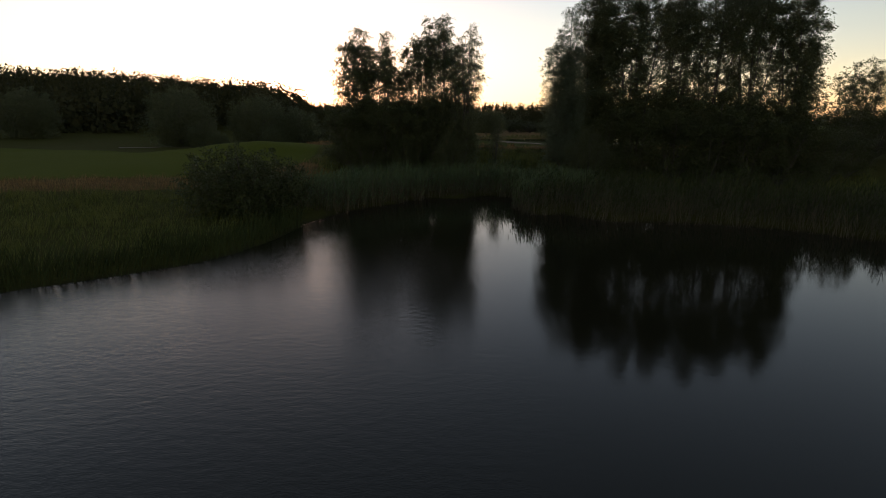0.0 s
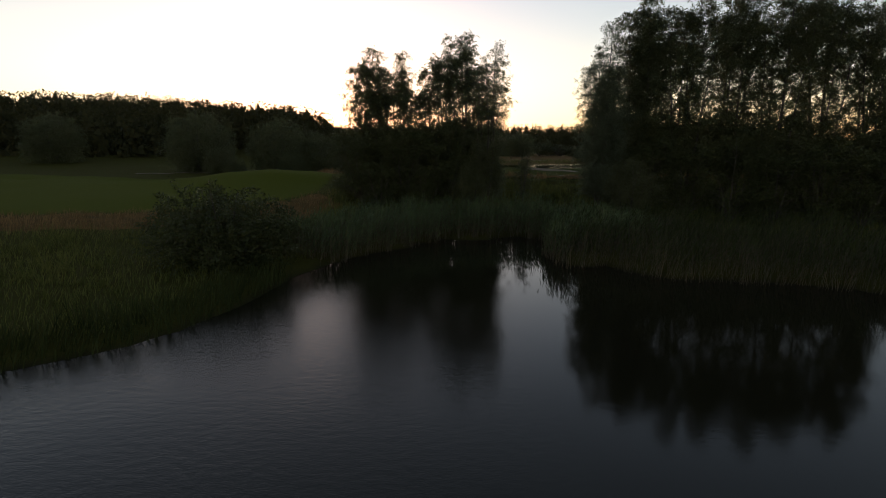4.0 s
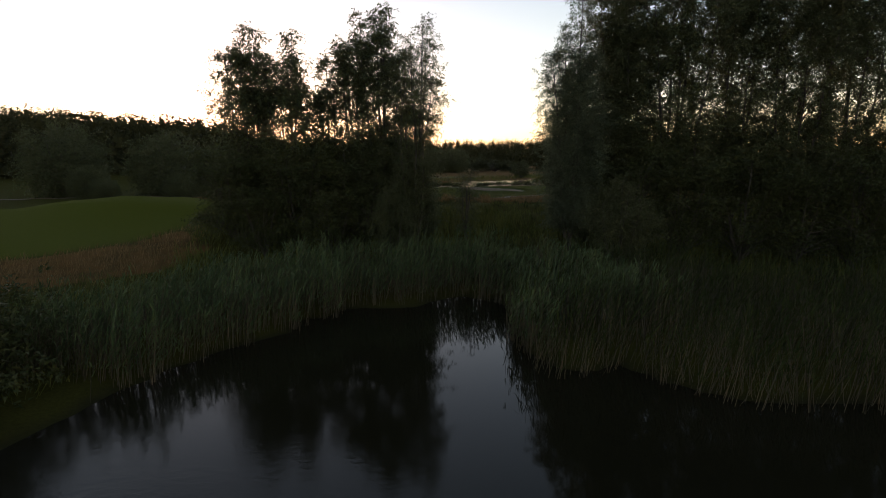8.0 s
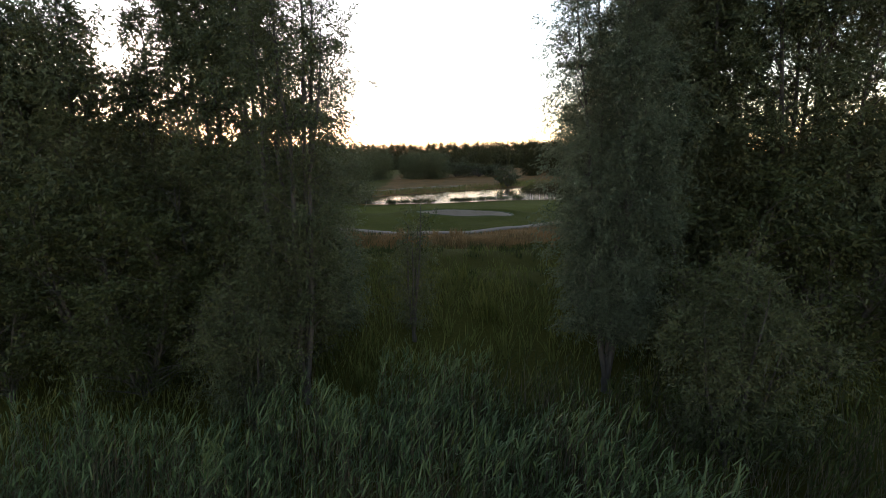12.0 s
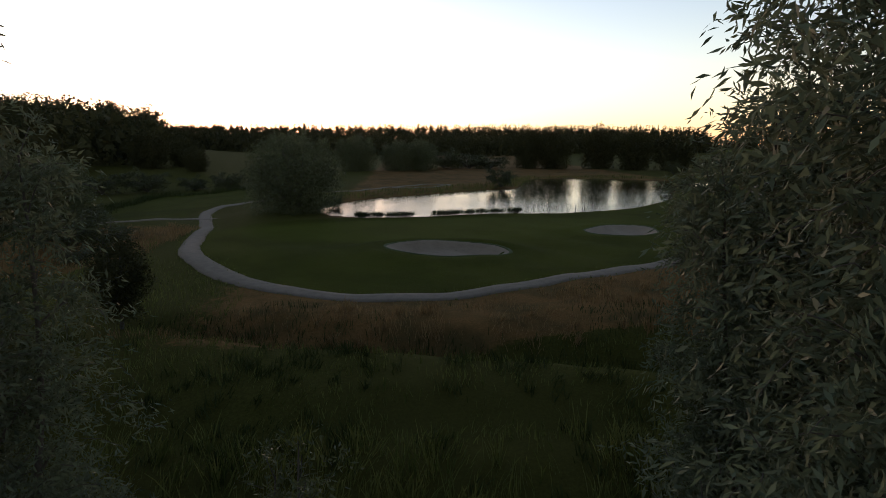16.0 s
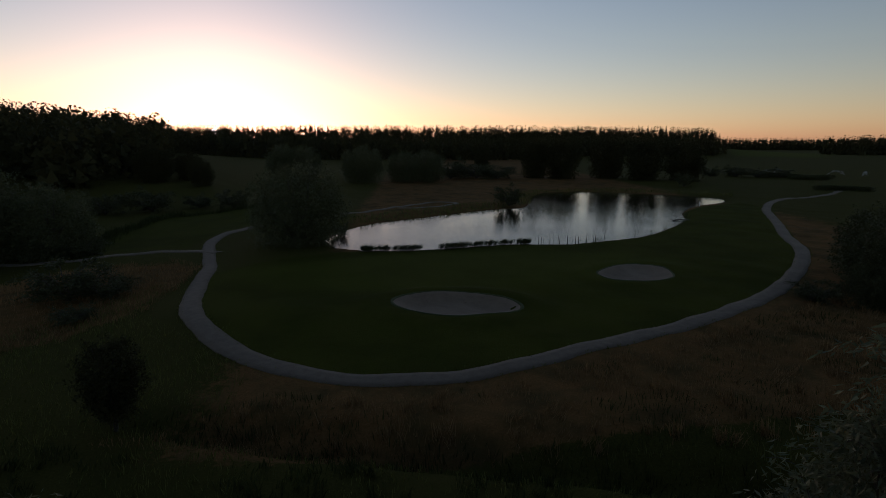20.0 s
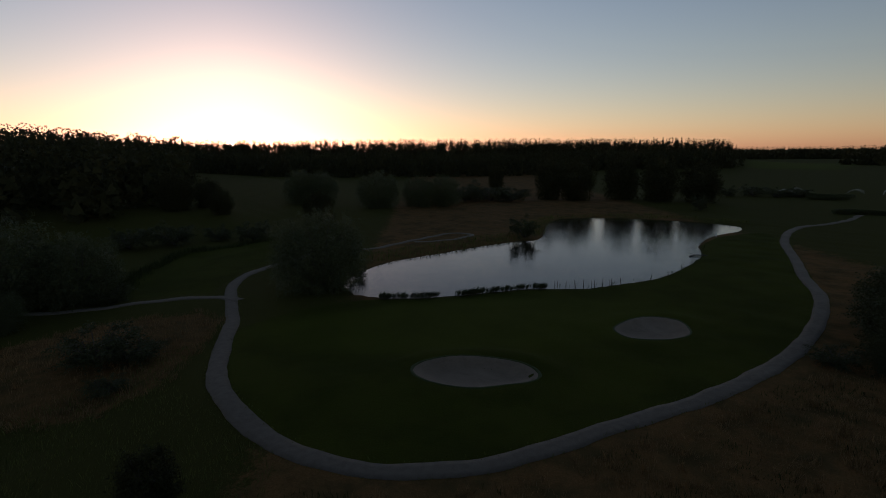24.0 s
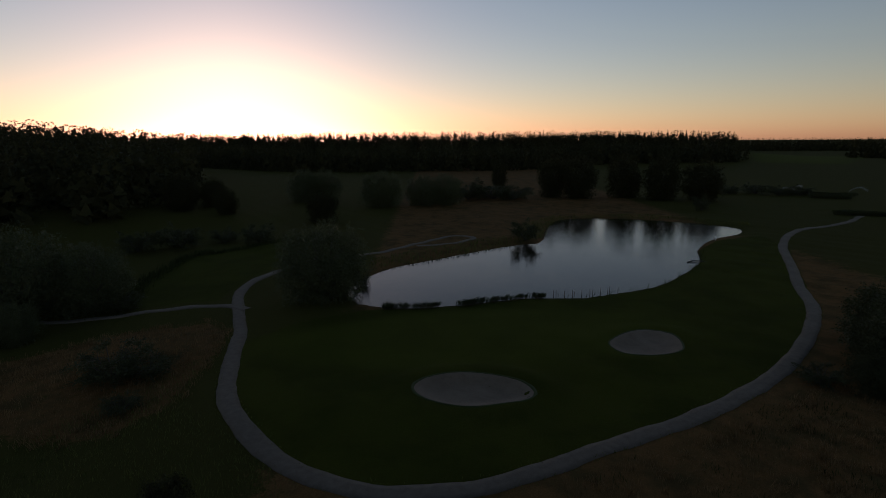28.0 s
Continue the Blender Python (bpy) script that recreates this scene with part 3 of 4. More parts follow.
def willow(name, label, seed, top, R, stems=5, low=0.2, leaf=(0.21, 0.075), sprigs=5, per=6, mat=None, fine=False, fill=0.4, airy=0.0, lean=(0.0, 0.0), dense=4.6, group="willows by the pond", cat="tree"):
    """An upright willow: stems fan out from the ground, their limbs rise steeply and carry tufts of narrow hanging leaves."""
    r = np.random.default_rng(seed)
    H = top
    r0 = 0.0065 * H + 0.03
    lines = [(np.array([[0, 0, -0.5], [0.02, 0, 0.2], [0, 0.02, 0.6]]), [r0 * 1.7, r0 * 1.4, r0 * 1.2])]
    k = np.linspace(0, 1, 9)
    tufts, spring = [], []

    def env(u):
        return R * np.clip(np.sin(np.pi * (0.1 + 0.87 * u ** 0.85)), 0.03, 1) ** 0.6
    for s in range(stems):
        a = s * 2.39996 + r.uniform(-0.3, 0.3)
        rho = R * 0.6 * np.sqrt((s + 0.35) / stems)
        h = H * (1.0 if s == 0 else r.uniform(0.8, 0.97) - 0.1 * rho / R)
        pts = np.stack([np.cos(a) * rho * k ** 0.7 + lean[0] * k ** 2, np.sin(a) * rho * k ** 0.7 + lean[1] * k ** 2, 0.4 + (h - 0.7) * k], 1)
        pts[1:, :2] += np.cumsum(r.normal(0, 0.01 * H, (8, 2)), 0) * 0.5
        rad = r0 * 0.72 * (1 - k) ** 0.75 + 0.012
        lines.append((pts, rad))
        n = int(H * 1.25)
        for t in np.linspace(low, 0.985, n) + r.uniform(-0.02, 0.02, n):
            t = min(max(t, 0.05), 0.99)
            p = np.array([np.interp(t, k, pts[:, i]) for i in range(3)])
            az = a + r.normal(0, 1.25)
            el = radians(r.uniform(28, 66) + 12 * t)
            ln = min(R * r.uniform(0.3, 0.78) * (1.08 - 0.62 * t), 1.15 * env(p[2] / H)) + 0.25
            d = np.array([np.cos(az) * np.cos(el), np.sin(az) * np.cos(el), np.sin(el)])
            q = np.linspace(0, 1, 5)[:, None]
            lp = p + d * ln * q + np.array([0, 0, -0.22 * ln]) * q ** 2 + np.cumsum(r.normal(0, 0.025 * ln, (5, 3)), 0) * q
            lp[:, 2] = np.minimum(lp[:, 2], H * 0.99)
            lines.append((lp, np.interp(t, k, rad) * 0.4 * (1 - q[:, 0]) + 0.006))
            m = max(2, int(ln / 0.3))
            if airy and abs(p[2] / H - 0.5) < 0.13 and r.random() < airy:
                m = m // 3
            for u in r.uniform(0.25, 1.02, m):
                c = np.array([np.interp(u, q[:, 0], lp[:, i]) for i in range(3)])
                if np.hypot(c[0] - lean[0] * (c[2] / H) ** 2, c[1] - lean[1] * (c[2] / H) ** 2) < 1.08 * env(c[2] / H):
                    tufts.append(c)
                    spring.append(d * 0.6 + (lp[-1] - lp[-2]) / (np.linalg.norm(lp[-1] - lp[-2]) + 1e-6) * 0.5)
        # leafy plume round the stem
        e = int(dense * 0.62 * np.pi * (0.6 * R) ** 2 * h * (1 - low))
        t = r.uniform(low, 1.0, e)
        mid = np.stack([np.interp(t, k, pts[:, i]) for i in range(3)], 1)
        az = r.uniform(0, 2 * np.pi, e)
        wide = R * 0.72 * np.clip(np.sin(np.pi * (0.1 + 0.86 * t)), 0.02, 1) ** 0.6 * (1 + 0.25 * np.sin(3 * az + 7 * t + s))
        out = np.stack([np.cos(az), np.sin(az), np.full(e, 0.3)], 1)
        mid = mid + out * (wide * np.sqrt(r.uniform(0.02, 1, e)))[:, None]
        clump = np.array([noise.noise((x * 1.15 + seed, y * 1.15, z * 0.85)) for x, y, z in mid])
        keep = clump > r.uniform(-0.25, 0.05, e) - (0.2 if fine else 0.0) + airy * 0.45 * np.exp(-((mid[:, 2] / H - 0.52) / 0.11) ** 2)
        keep &= mid[:, 2] < H * 0.985
        tufts += list(mid[keep])
        spring += list(unit(out[keep] + np.array([0, 0, 0.5])))
    c, sp = np.array(tufts), np.array(spring)
    n = len(c) * sprigs
    cc = np.repeat(c, sprigs, 0) + r.normal(0, 0.1, (n, 3))
    way = unit(np.repeat(sp, sprigs, 0) * 0.7 + r.normal(0, 0.62, (n, 3)))
    ln = r.uniform(0.24, 0.6, (n, 1))
    m = n * per
    t = np.tile(np.linspace(0.08, 1, per), n)[:, None]
    b, w, l = (np.repeat(x, per, 0) for x in (cc, way, ln))
    pos = b + w * l * t + np.array([0, 0, -0.42]) * l * t ** 2 + r.normal(0, 0.03, (m, 3))
    d = unit(w * 0.75 + np.array([0, 0, -0.75]) * t + r.normal(0, 0.42, (m, 3)))
    sc = r.uniform(0.65, 1.25, (m, 1))
    v, f = (leaf_quads if fine else leaf_tris)(pos, d, leaf[0] * sc, leaf[1] * sc, r)
    groups = [(f, 0)]
    if fill:
        big = (0.15, 0.05) if fine else (0.24, 0.11)
        e = int(len(c) * fill * (12 if fine else 11))
        j = r.choice(len(c), e)
        p = c[j] * np.array([0.9, 0.9, 1.0]) + r.normal(0, 0.2, (e, 3))
        v2, f2 = leaf_tris(p, unit(r.normal(size=(e, 3)) + np.array([0, 0, -0.6])), big[0] * r.uniform(0.8, 1.4, (e, 1)), big[1] * r.uniform(0.8, 1.4, (e, 1)), r)
        groups.append((f2 + len(v), 0))
        v = np.concatenate([v, v2])
    if fine:
        for i in range(0, n, 8):
            q = np.linspace(0, 1, 3)[:, None]
            lines.append((cc[i] + way[i] * ln[i] * q + np.array([0, 0, -0.42]) * ln[i] * q ** 2, [0.007, 0.005, 0.003]))
    tree = tagged(new(name), label, cat, group)
    wood(lines, tree, 4)
    part("crown", np_mesh("crown", v, groups, [mat or WILLOW]), tree)
    return tree


def make_willow(name, label, seed, H, R, z0, lobes, twigs, per_twig, leaf, twig_len, droop=0.5, scatter=0.1, inner=0, group="willows by the pond", full=0.6, mat=WILLOW, cat="tree"):
    """A willow of several stems whose limbs carry leafy lobes, fuller at the rim than inside."""
    r = np.random.default_rng(seed)
    u = (np.arange(lobes) + 0.5) / lobes
    env = R * np.sin(np.pi * (0.14 + 0.77 * u ** 0.9)) ** full * (0.68 + 0.32 * smooth(0, 0.4, u))
    a = R * (0.42 - 0.15 * u) * r.uniform(0.62, 1.25, lobes)
    az = np.arange(lobes) * 2.39996 + r.uniform(-0.4, 0.4, lobes)
    out = np.maximum(env - a * r.uniform(0.7, 1.0, lobes), 0) * np.where(u > 0.9, 0.45, 1.0)
    c = np.stack([np.cos(az) * out, np.sin(az) * out, z0 + (H - z0 - 1.35 * a) * u + 0.2 * a], 1)
    stretch = np.stack([a, a, a * r.uniform(1.3, 1.8, lobes)], 1)
    # stems and limbs
    r0 = 0.011 * H + 0.04
    lines = [(np.array([[0, 0, -0.4], [0.02, 0, z0 * 0.5], [0, 0.02, max(z0, 0.5)]]), [r0 * 1.4, r0 * 1.1, r0])]
    stems = []
    for s in range(4):
        k = np.linspace(0, 1, 8)
        ang = s * 1.57 + r.uniform(-0.4, 0.4)
        reach = R * r.uniform(0.2, 0.42)
        pts = np.stack([np.cos(ang) * reach * k ** 0.7, np.sin(ang) * reach * k ** 0.7, max(z0, 0.5) + (H * r.uniform(0.78, 0.93) - z0) * k], 1)
        pts[1:, :2] += np.cumsum(r.normal(0, 0.01 * H, (7, 2)), 0) * 0.5
        lines.append((pts, r0 * 0.62 * (1 - k) ** 0.8 + 0.012))
        stems.append(pts)
    for i in range(lobes):
        best = min(stems, key=lambda p: np.min(np.hypot(p[:, 0] - c[i, 0], p[:, 1] - c[i, 1])))
        d = np.hypot(best[4, 0] - c[i, 0], best[4, 1] - c[i, 1])
        zb = max(c[i, 2] - 0.9 * d - 0.6, z0)
        p = np.array([np.interp(zb, best[:, 2], best[:, j]) for j in range(2)] + [zb])
        q = np.linspace(0, 1, 5)[:, None]
        lines.append((p + (c[i] - p) * q + np.array([0, 0, 0.15 * d]) * q * (1 - q) + r.normal(0, 0.05, (5, 3)) * q, 0.05 * (1 - q[:, 0]) + 0.012))
    # twigs on the lobes
    li = r.choice(lobes, twigs, p=a ** 2 / np.sum(a ** 2))
    way = unit(r.normal(size=(twigs, 3)))
    base = c[li] + way * stretch[li] * (r.uniform(0.12, 1.0, (twigs, 1)) ** 0.4)
    grow = unit(way * 0.8 + np.array([0, 0, 0.45]) + r.normal(0, 0.45, (twigs, 3)))
    ln = twig_len * r.uniform(0.5, 1.25, (twigs, 1))
    m = twigs * per_twig
    t = np.tile(np.linspace(0.05, 1, per_twig), twigs)[:, None]
    bb, ww, ll = (np.repeat(x, per_twig, 0) for x in (base, grow, ln))
    pos = bb + ww * ll * t + np.array([0, 0, -droop]) * ll * t ** 2 + r.normal(0, scatter, (m, 3))
    d = unit(ww * 0.6 + np.array([0, 0, -droop]) * 1.2 * t + r.normal(0, 0.55, (m, 3)))
    sc = r.uniform(0.65, 1.25, (m, 1))
    v, f = leaf_tris(pos, d, leaf[0] * sc, leaf[1] * sc, r)
    groups = [(f, 0)]
    if inner:
        k = r.choice(lobes, inner)
        p = c[k] + unit(r.normal(size=(inner, 3))) * stretch[k] * (0.75 * r.uniform(0, 1, (inner, 1)) ** 0.5)
        v2, f2 = leaf_tris(p, unit(r.normal(size=(inner, 3)) + np.array([0, 0, -0.6])), leaf[0] * r.uniform(0.9, 1.5, (inner, 1)), leaf[1] * r.uniform(1.0, 1.6, (inner, 1)), r)
        groups.append((f2 + len(v), 0))
        v = np.concatenate([v, v2])
    tree = tagged(new(name), label, cat, group)
    wood(lines, tree)
    part("crown", np_mesh("crown", v, groups, [mat]), tree)
    return tree


# the stand on the west side of the gap
def plant(x, y, z_top, R, seed, label, **more):
    """A willow of its own at a place, grown to a height above sea level."""
    return put(willow("willow_tree", label, seed, z_top - float(terrain(x, y)) + 0.1, R, **more), x, y, first=True)


UPRIGHT, SLENDER = "tall upright willow with grey-green narrow leaves", "slender tall willow with open airy crown"
plant(-8.9, 67.0, 19.5, 3.0, 111, UPRIGHT, stems=7, airy=0.35)
plant(-5.8, 66.2, 18.9, 2.6, 112, SLENDER, stems=6, airy=0.35)
plant(-3.5, 67.6, 17.4, 2.3, 113, SLENDER, stems=5, airy=0.3, dense=5.4)
plant(-0.9, 68.0, 20.7, 2.5, 114, UPRIGHT, stems=5, airy=0.5)
plant(1.3, 65.9, 20.6, 2.5, 115, UPRIGHT, stems=6, airy=0.5)
plant(3.6, 63.0, 19.2, 2.4, 117, SLENDER, stems=6, leaf=(0.15, 0.04), sprigs=6, per=7, fine=True, airy=0.7, dense=3.4)
plant(3.4, 66.8, 16.4, 1.9, 116, "lower willow with dense silvery hanging leaves", stems=5, leaf=(0.14, 0.034), sprigs=6, per=8, mat=SILVER, fine=True, low=0.1, airy=0.4, dense=6.5)
plant(4.2, 67.4, 8.6, 1.6, 118, "low willow with dense silvery hanging leaves", stems=5, leaf=(0.14, 0.034), sprigs=6, per=8, mat=SILVER, fine=True, low=0.05, dense=6.5)
# the stand on the east side of the gap
plant(15.7, 67.3, 16.0, 2.0, 121, "lower willow with dense silvery hanging leaves", stems=6, leaf=(0.14, 0.034), sprigs=6, per=8, mat=SILVER, fine=True, low=0.1, dense=8.5, fill=0.8, lean=(-0.3, 0.0))
plant(14.5, 63.2, 20.9, 2.5, 122, "large willow with dense hanging narrow leaves", stems=6, leaf=(0.14, 0.034), sprigs=6, per=8, mat=SILVER, fine=True, low=0.12, dense=7.0, fill=0.6)
plant(18.8, 66.0, 23.9, 3.0, 123, UPRIGHT, stems=7, airy=0.1, dense=7.5)
plant(22.4, 64.6, 24.9, 3.1, 124, UPRIGHT, stems=6, airy=0.45, dense=5.2)
plant(26.6, 65.2, 25.1, 3.5, 125, SLENDER, stems=6, airy=0.6, dense=4.4)
plant(30.5, 63.9, 25.3, 3.5, 126, UPRIGHT, stems=6, airy=0.6, dense=4.4)
plant(34.4, 64.4, 24.7, 3.4, 127, SLENDER, stems=6, airy=0.6, dense=4.4)
plant(38.0, 63.4, 24.0, 3.0, 128, UPRIGHT, stems=6, airy=0.5, dense=4.0)
plant(40.4, 63.6, 19.6, 2.3, 129, SLENDER, stems=5, airy=0.3)
# small willows in the long grass
FINE = willow("willow_bush", "rounded grey-green willow bush in long grass", 29, 6.6, 2.4, 6, 0.05, (0.14, 0.036), 6, 7, fine=True, group="willow bushes")
put(FINE, 16.4, 58.6, 0, 1.0, first=True)
put(FINE, 2.2, 61.4, 110, 0.85)
put(willow("willow_bush", "slender young willow bush in long grass", 30, 6.3, 1.3, 4, 0.08, (0.14, 0.036), 5, 7, fine=True, group="willow bushes"), 7.4, 67.2, first=True)
TALL_B = willow("willow_tree", "slim willow with thin open crown on the bank", 12, 12.5, 2.3, 4, 0.15, airy=0.4)

# dense scrub at the feet of both stands
SCRUB = make_tree("willow_shrub", "dense dark willow scrub under taller trees", "shrub", 31, 8.0, 4.4, 7, 12, 9, 20, (0.26, 0.085), SHRUB, 0.25, 1.2, 0.35, (20, 65),
                  0.6, 0.05, 0.5, 0.16, group="scrub under the willows")
first = True
for x, y, turn, size in ((-9.6, 66.0, 0, 0.95), (-5.0, 65.4, 70, 1.02), (-0.5, 65.4, 140, 0.95), (2.6, 64.6, 215, 0.7), (-11.0, 67.6, 280, 0.62), (-7.2, 63.8, 33, 0.7), (-2.2, 63.4, 160, 0.72),
                         (16.6, 66.4, 20, 0.72), (19.0, 64.2, 95, 1.0), (22.5, 63.0, 170, 1.02), (26.5, 62.4, 240, 1.0), (30.0, 61.6, 310, 1.0), (33.5, 61.0, 45, 1.02),
                         (37.0, 60.6, 120, 1.0), (40.0, 62.0, 200, 0.85), (18.0, 67.6, 70, 0.9), (44, 64, 10, 0.8)):
    put(SCRUB, x, y, turn, size if first else size * 0.95, first=first)
    first = False
# slim trees and bushes past the east stand
first = True
for x, y, turn, size in ((54.3, 79, 0, 1.0), (58.7, 80, 130, 1.05), (64, 82, 250, 0.9)):
    put(TALL_B, x, y, turn, size, first=first)
    first = False
for x, y, turn, size in ((51, 73, 0, 0.95), (56, 75, 80, 1.05), (62, 74, 160, 0.95), (48, 67, 250, 0.7)):
    put(SCRUB, x, y, turn, size * 0.95, label="dark bank shrub with small leaves")

# round bush on the west bank of the near pond
BUSH = make_willow("round_bush", "broad rounded willow bush on the pond bank", 41, 4.5, 4.4, 0.1, 60, 1500, 20, (0.22, 0.085), 0.6, 0.4, 0.08, inner=6000, group="", full=0.4, mat=SHRUB, cat="bush")
put(BUSH, -12.1, 41.0, 0, 1.08, first=True)

# weeping willow at the far pond and its like along the meadow
WEEP = make_willow("round_willow", "round weeping willow with drooping grey-green branches", 51, 9.8, 5.5, 0.3, 46, 1900, 14, (0.32, 0.11), 0.9, 0.9, 0.14, inner=7000, group="round willows", full=0.24)
put(WEEP, -5.7, 131.3, 0, 1.1, first=True)
for x, y, turn, size in ((-44.6, 127.5, 60, 1.26), (-62.5, 126.0, 110, 1.42), (-37.2, 131.5, 200, 0.98), (-116.9, 146.8, 20, 1.4), (-54.0, 119.0, 270, 0.62), (-49.0, 115.0, 30, 0.42), (-38.6, 119.5, 300, 0.5),
                         (-6.9, 226.0, 0, 1.15), (5.6, 228.8, 60, 0.98), (13.1, 231.8, 140, 1.02), (-31.5, 234.0, 260, 1.1), (-26.0, 236.0, 80, 1.05)):
    put(WEEP, x, y, turn, size)

# single broadleaf trees beyond the far pond
OAK = make_willow("broadleaf_tree", "dark full-crowned broadleaf tree in the meadow", 61, 14.0, 6.4, 0.3, 32, 1000, 14, (0.5, 0.28), 1.1, 0.3, 0.25, inner=4000, group="meadow trees", full=0.4, mat=FOREST)
first = True
for x, y, turn, size, tall in ((36.1, 281.8, 0, 0.5, 1.6), (51.5, 252.5, 30, 0.8, 1.3), (60.0, 249.0, 200, 1.02, 1.0),
                               (76.5, 250.5, 80, 0.95, 1.15), (87.0, 243.0, 10, 0.98, 1.05), (99.0, 239.5, 150, 1.08, 0.88),  (-60.9, 211.8, 0, 0.75, 1.0), (-54.9, 218.8, 70, 0.6, 1.0),
                               (-46.9, 206.8, 160, 0.5, 1.0), (-18.9, 196.8, 260, 0.62, 0.9)):
    put(OAK, x, y, turn, size, 0.1, tall, first)
    first = False
# the young tree by the cart path
YOUNG = make_willow("young_tree", "young broadleaf tree with dark oval crown", 71, 5.6, 1.75, 1.5, 22, 700, 16, (0.17, 0.09), 0.5, 0.2, 0.1, inner=2500, group="", full=0.45, mat=FOREST)
put(YOUNG, -4.1, 84.6, 0, 0.8, first=True)
# dark bushes in the bend of the cart path
DOME = make_willow("large_bush", "large dark rounded bush beside the cart path", 73, 6.4, 4.4, 0.1, 34, 1700, 16, (0.24, 0.11), 0.6, 0.25, 0.12, inner=5000, group="bushes by the cart path", full=0.4, mat=BROAD, cat="bush")
put(DOME, 49.4, 103.4, 0, 1.0, first=True)
put(DOME, 54.6, 108.6, 100, 1.2)
put(DOME, 46.4, 101.0, 200, 0.6)
# bushes on the meadow and beside the path
MBUSH = make_tree("meadow_bush", "low dark bush on rough grass", "bush", 81, 3.2, 2.8, 8, 7, 7, 13, (0.26, 0.13), BROAD, 0.1, 0.7, 0.2, (5, 60), 0.65, 0.05, 0.4, 0.12, group="meadow bushes")
first = True
for x, y, turn, size, tall in ((-18.9, 105.3, 0, 1.15, 0.75), (-16.4, 106.3, 90, 0.8, 0.8), (-15.4, 100.3, 200, 0.5, 0.8),                                (42.4, 103.2, 260, 0.6, 0.9), (28.4, 170.6, 50, 0.95, 1.35), (-1.4, 137.6, 10, 0.45, 1.2), (21.1, 244.8, 30, 2.2, 0.9), (30.1, 246.8, 120, 2.4, 0.7), (37.1, 245.8, 200, 2.0, 0.7),
                               (-28.9, 176.8, 0, 1.2, 1.0), (-36.9, 178.8, 70, 1.0, 0.9), (-43.9, 172.8, 130, 1.4, 1.0), (-50.9, 168.8, 220, 1.3, 1.0), (119.1, 258.8, 0, 1.2, 0.9), (129.1, 258.8, 100, 1.5, 0.8),
                               (135.1, 254.8, 40, 1.1, 0.9), (142.1, 252.8, 70, 1.3, 0.8), (-32.9, 130.8, 0, 0.9, 0.8), (87.1, 214.8, 20, 0.8, 1.6)):
    put(MBUSH, x, y, turn, size if first else size * 1.15, 0.05, tall if first else tall * 0.75, first)
    first = False


# ---- forests ----
def forest(name, spots, heights, conifer, quads, label, seed):
    """Many crowns in one mesh: lumpy broadleaf domes and spired conifers."""
    r = np.random.default_rng(seed)
    n = len(spots)
    ground_z = terrain(spots[:, 0], spots[:, 1])
    m = n * quads
    k = np.repeat(np.arange(n), quads)
    H, con = heights[k], conifer[k]
    u = r.uniform(0.0, 1.0, m)
    a = r.uniform(0, 2 * np.pi, m)
    def crown(k, u, a):
        H, con = heights[k], conifer[k]
        lump = 1 + 0.28 * np.sin(3 * a + k * 1.7) * np.sin(5 * u + k)
        wide_b = 0.30 * H * np.sqrt(np.clip(1 - (2 * u - 0.75) ** 2 / 1.6, 0.02, 1)) * lump
        wide_c = 0.2 * H * (1.04 - u) * (0.75 + 0.35 * ((u * 9 + k * 0.3) % 1))
        return np.where(con, wide_c, wide_b)
    rad = crown(k, u, a) * np.sqrt(r.uniform(0.45, 1.15, m))
    c = np.stack([spots[k, 0] + np.cos(a) * rad, spots[k, 1] + np.sin(a) * rad, ground_z[k] + H * (0.01 + 0.99 * u)], 1)
    way = unit(np.stack([np.cos(a), np.sin(a), np.where(con, -0.3, 0.5)], 1) + r.normal(0, 0.6, (m, 3)))
    s = (np.where(con, 0.07, 0.085) * (1 - 0.3 * u) * H * r.uniform(0.6, 1.3, m))[:, None]
    v, f = leaf_tris(c - way * s / 2, way, s, s * 0.8, r)
    # the dense inside of each crown
    k = np.repeat(np.arange(n), 26)
    u, a = r.uniform(0.0, 0.82, len(k)), r.uniform(0, 2 * np.pi, len(k))
    rad = crown(k, u, a) * r.uniform(0.3, 0.7, len(k))
    s = (0.3 * heights[k] * (1 - 0.55 * u) * np.where(conifer[k], 0.6, 1.0))[:, None]
    c = np.stack([spots[k, 0] + np.cos(a) * rad, spots[k, 1] + np.sin(a) * rad, ground_z[k] + heights[k] * u], 1)
    v2, f2 = leaf_tris(c - np.array([0, 0, 0.5]) * s, unit(np.array([0, 0, 1.0]) + r.normal(0, 0.3, (len(k), 3))), s, s * 0.9, r)
    f = np.concatenate([f, f2 + len(v)])
    v = np.concatenate([v, v2])
    return tagged(new(name, np_mesh(name, v, [(f, 0)], [FOREST])), label, "forest", kind="stuff")


def fill(poly, step, seed):
    r = np.random.default_rng(seed)
    p = np.asarray(poly, float)
    gx, gy = np.meshgrid(np.arange(p[:, 0].min(), p[:, 0].max(), step), np.arange(p[:, 1].min(), p[:, 1].max(), step))
    q = np.stack([gx.ravel(), gy.ravel()], 1) + r.uniform(-0.45, 0.45, (gx.size, 2)) * step
    return q[poly_dist(q[:, 0], q[:, 1], p) < 0]


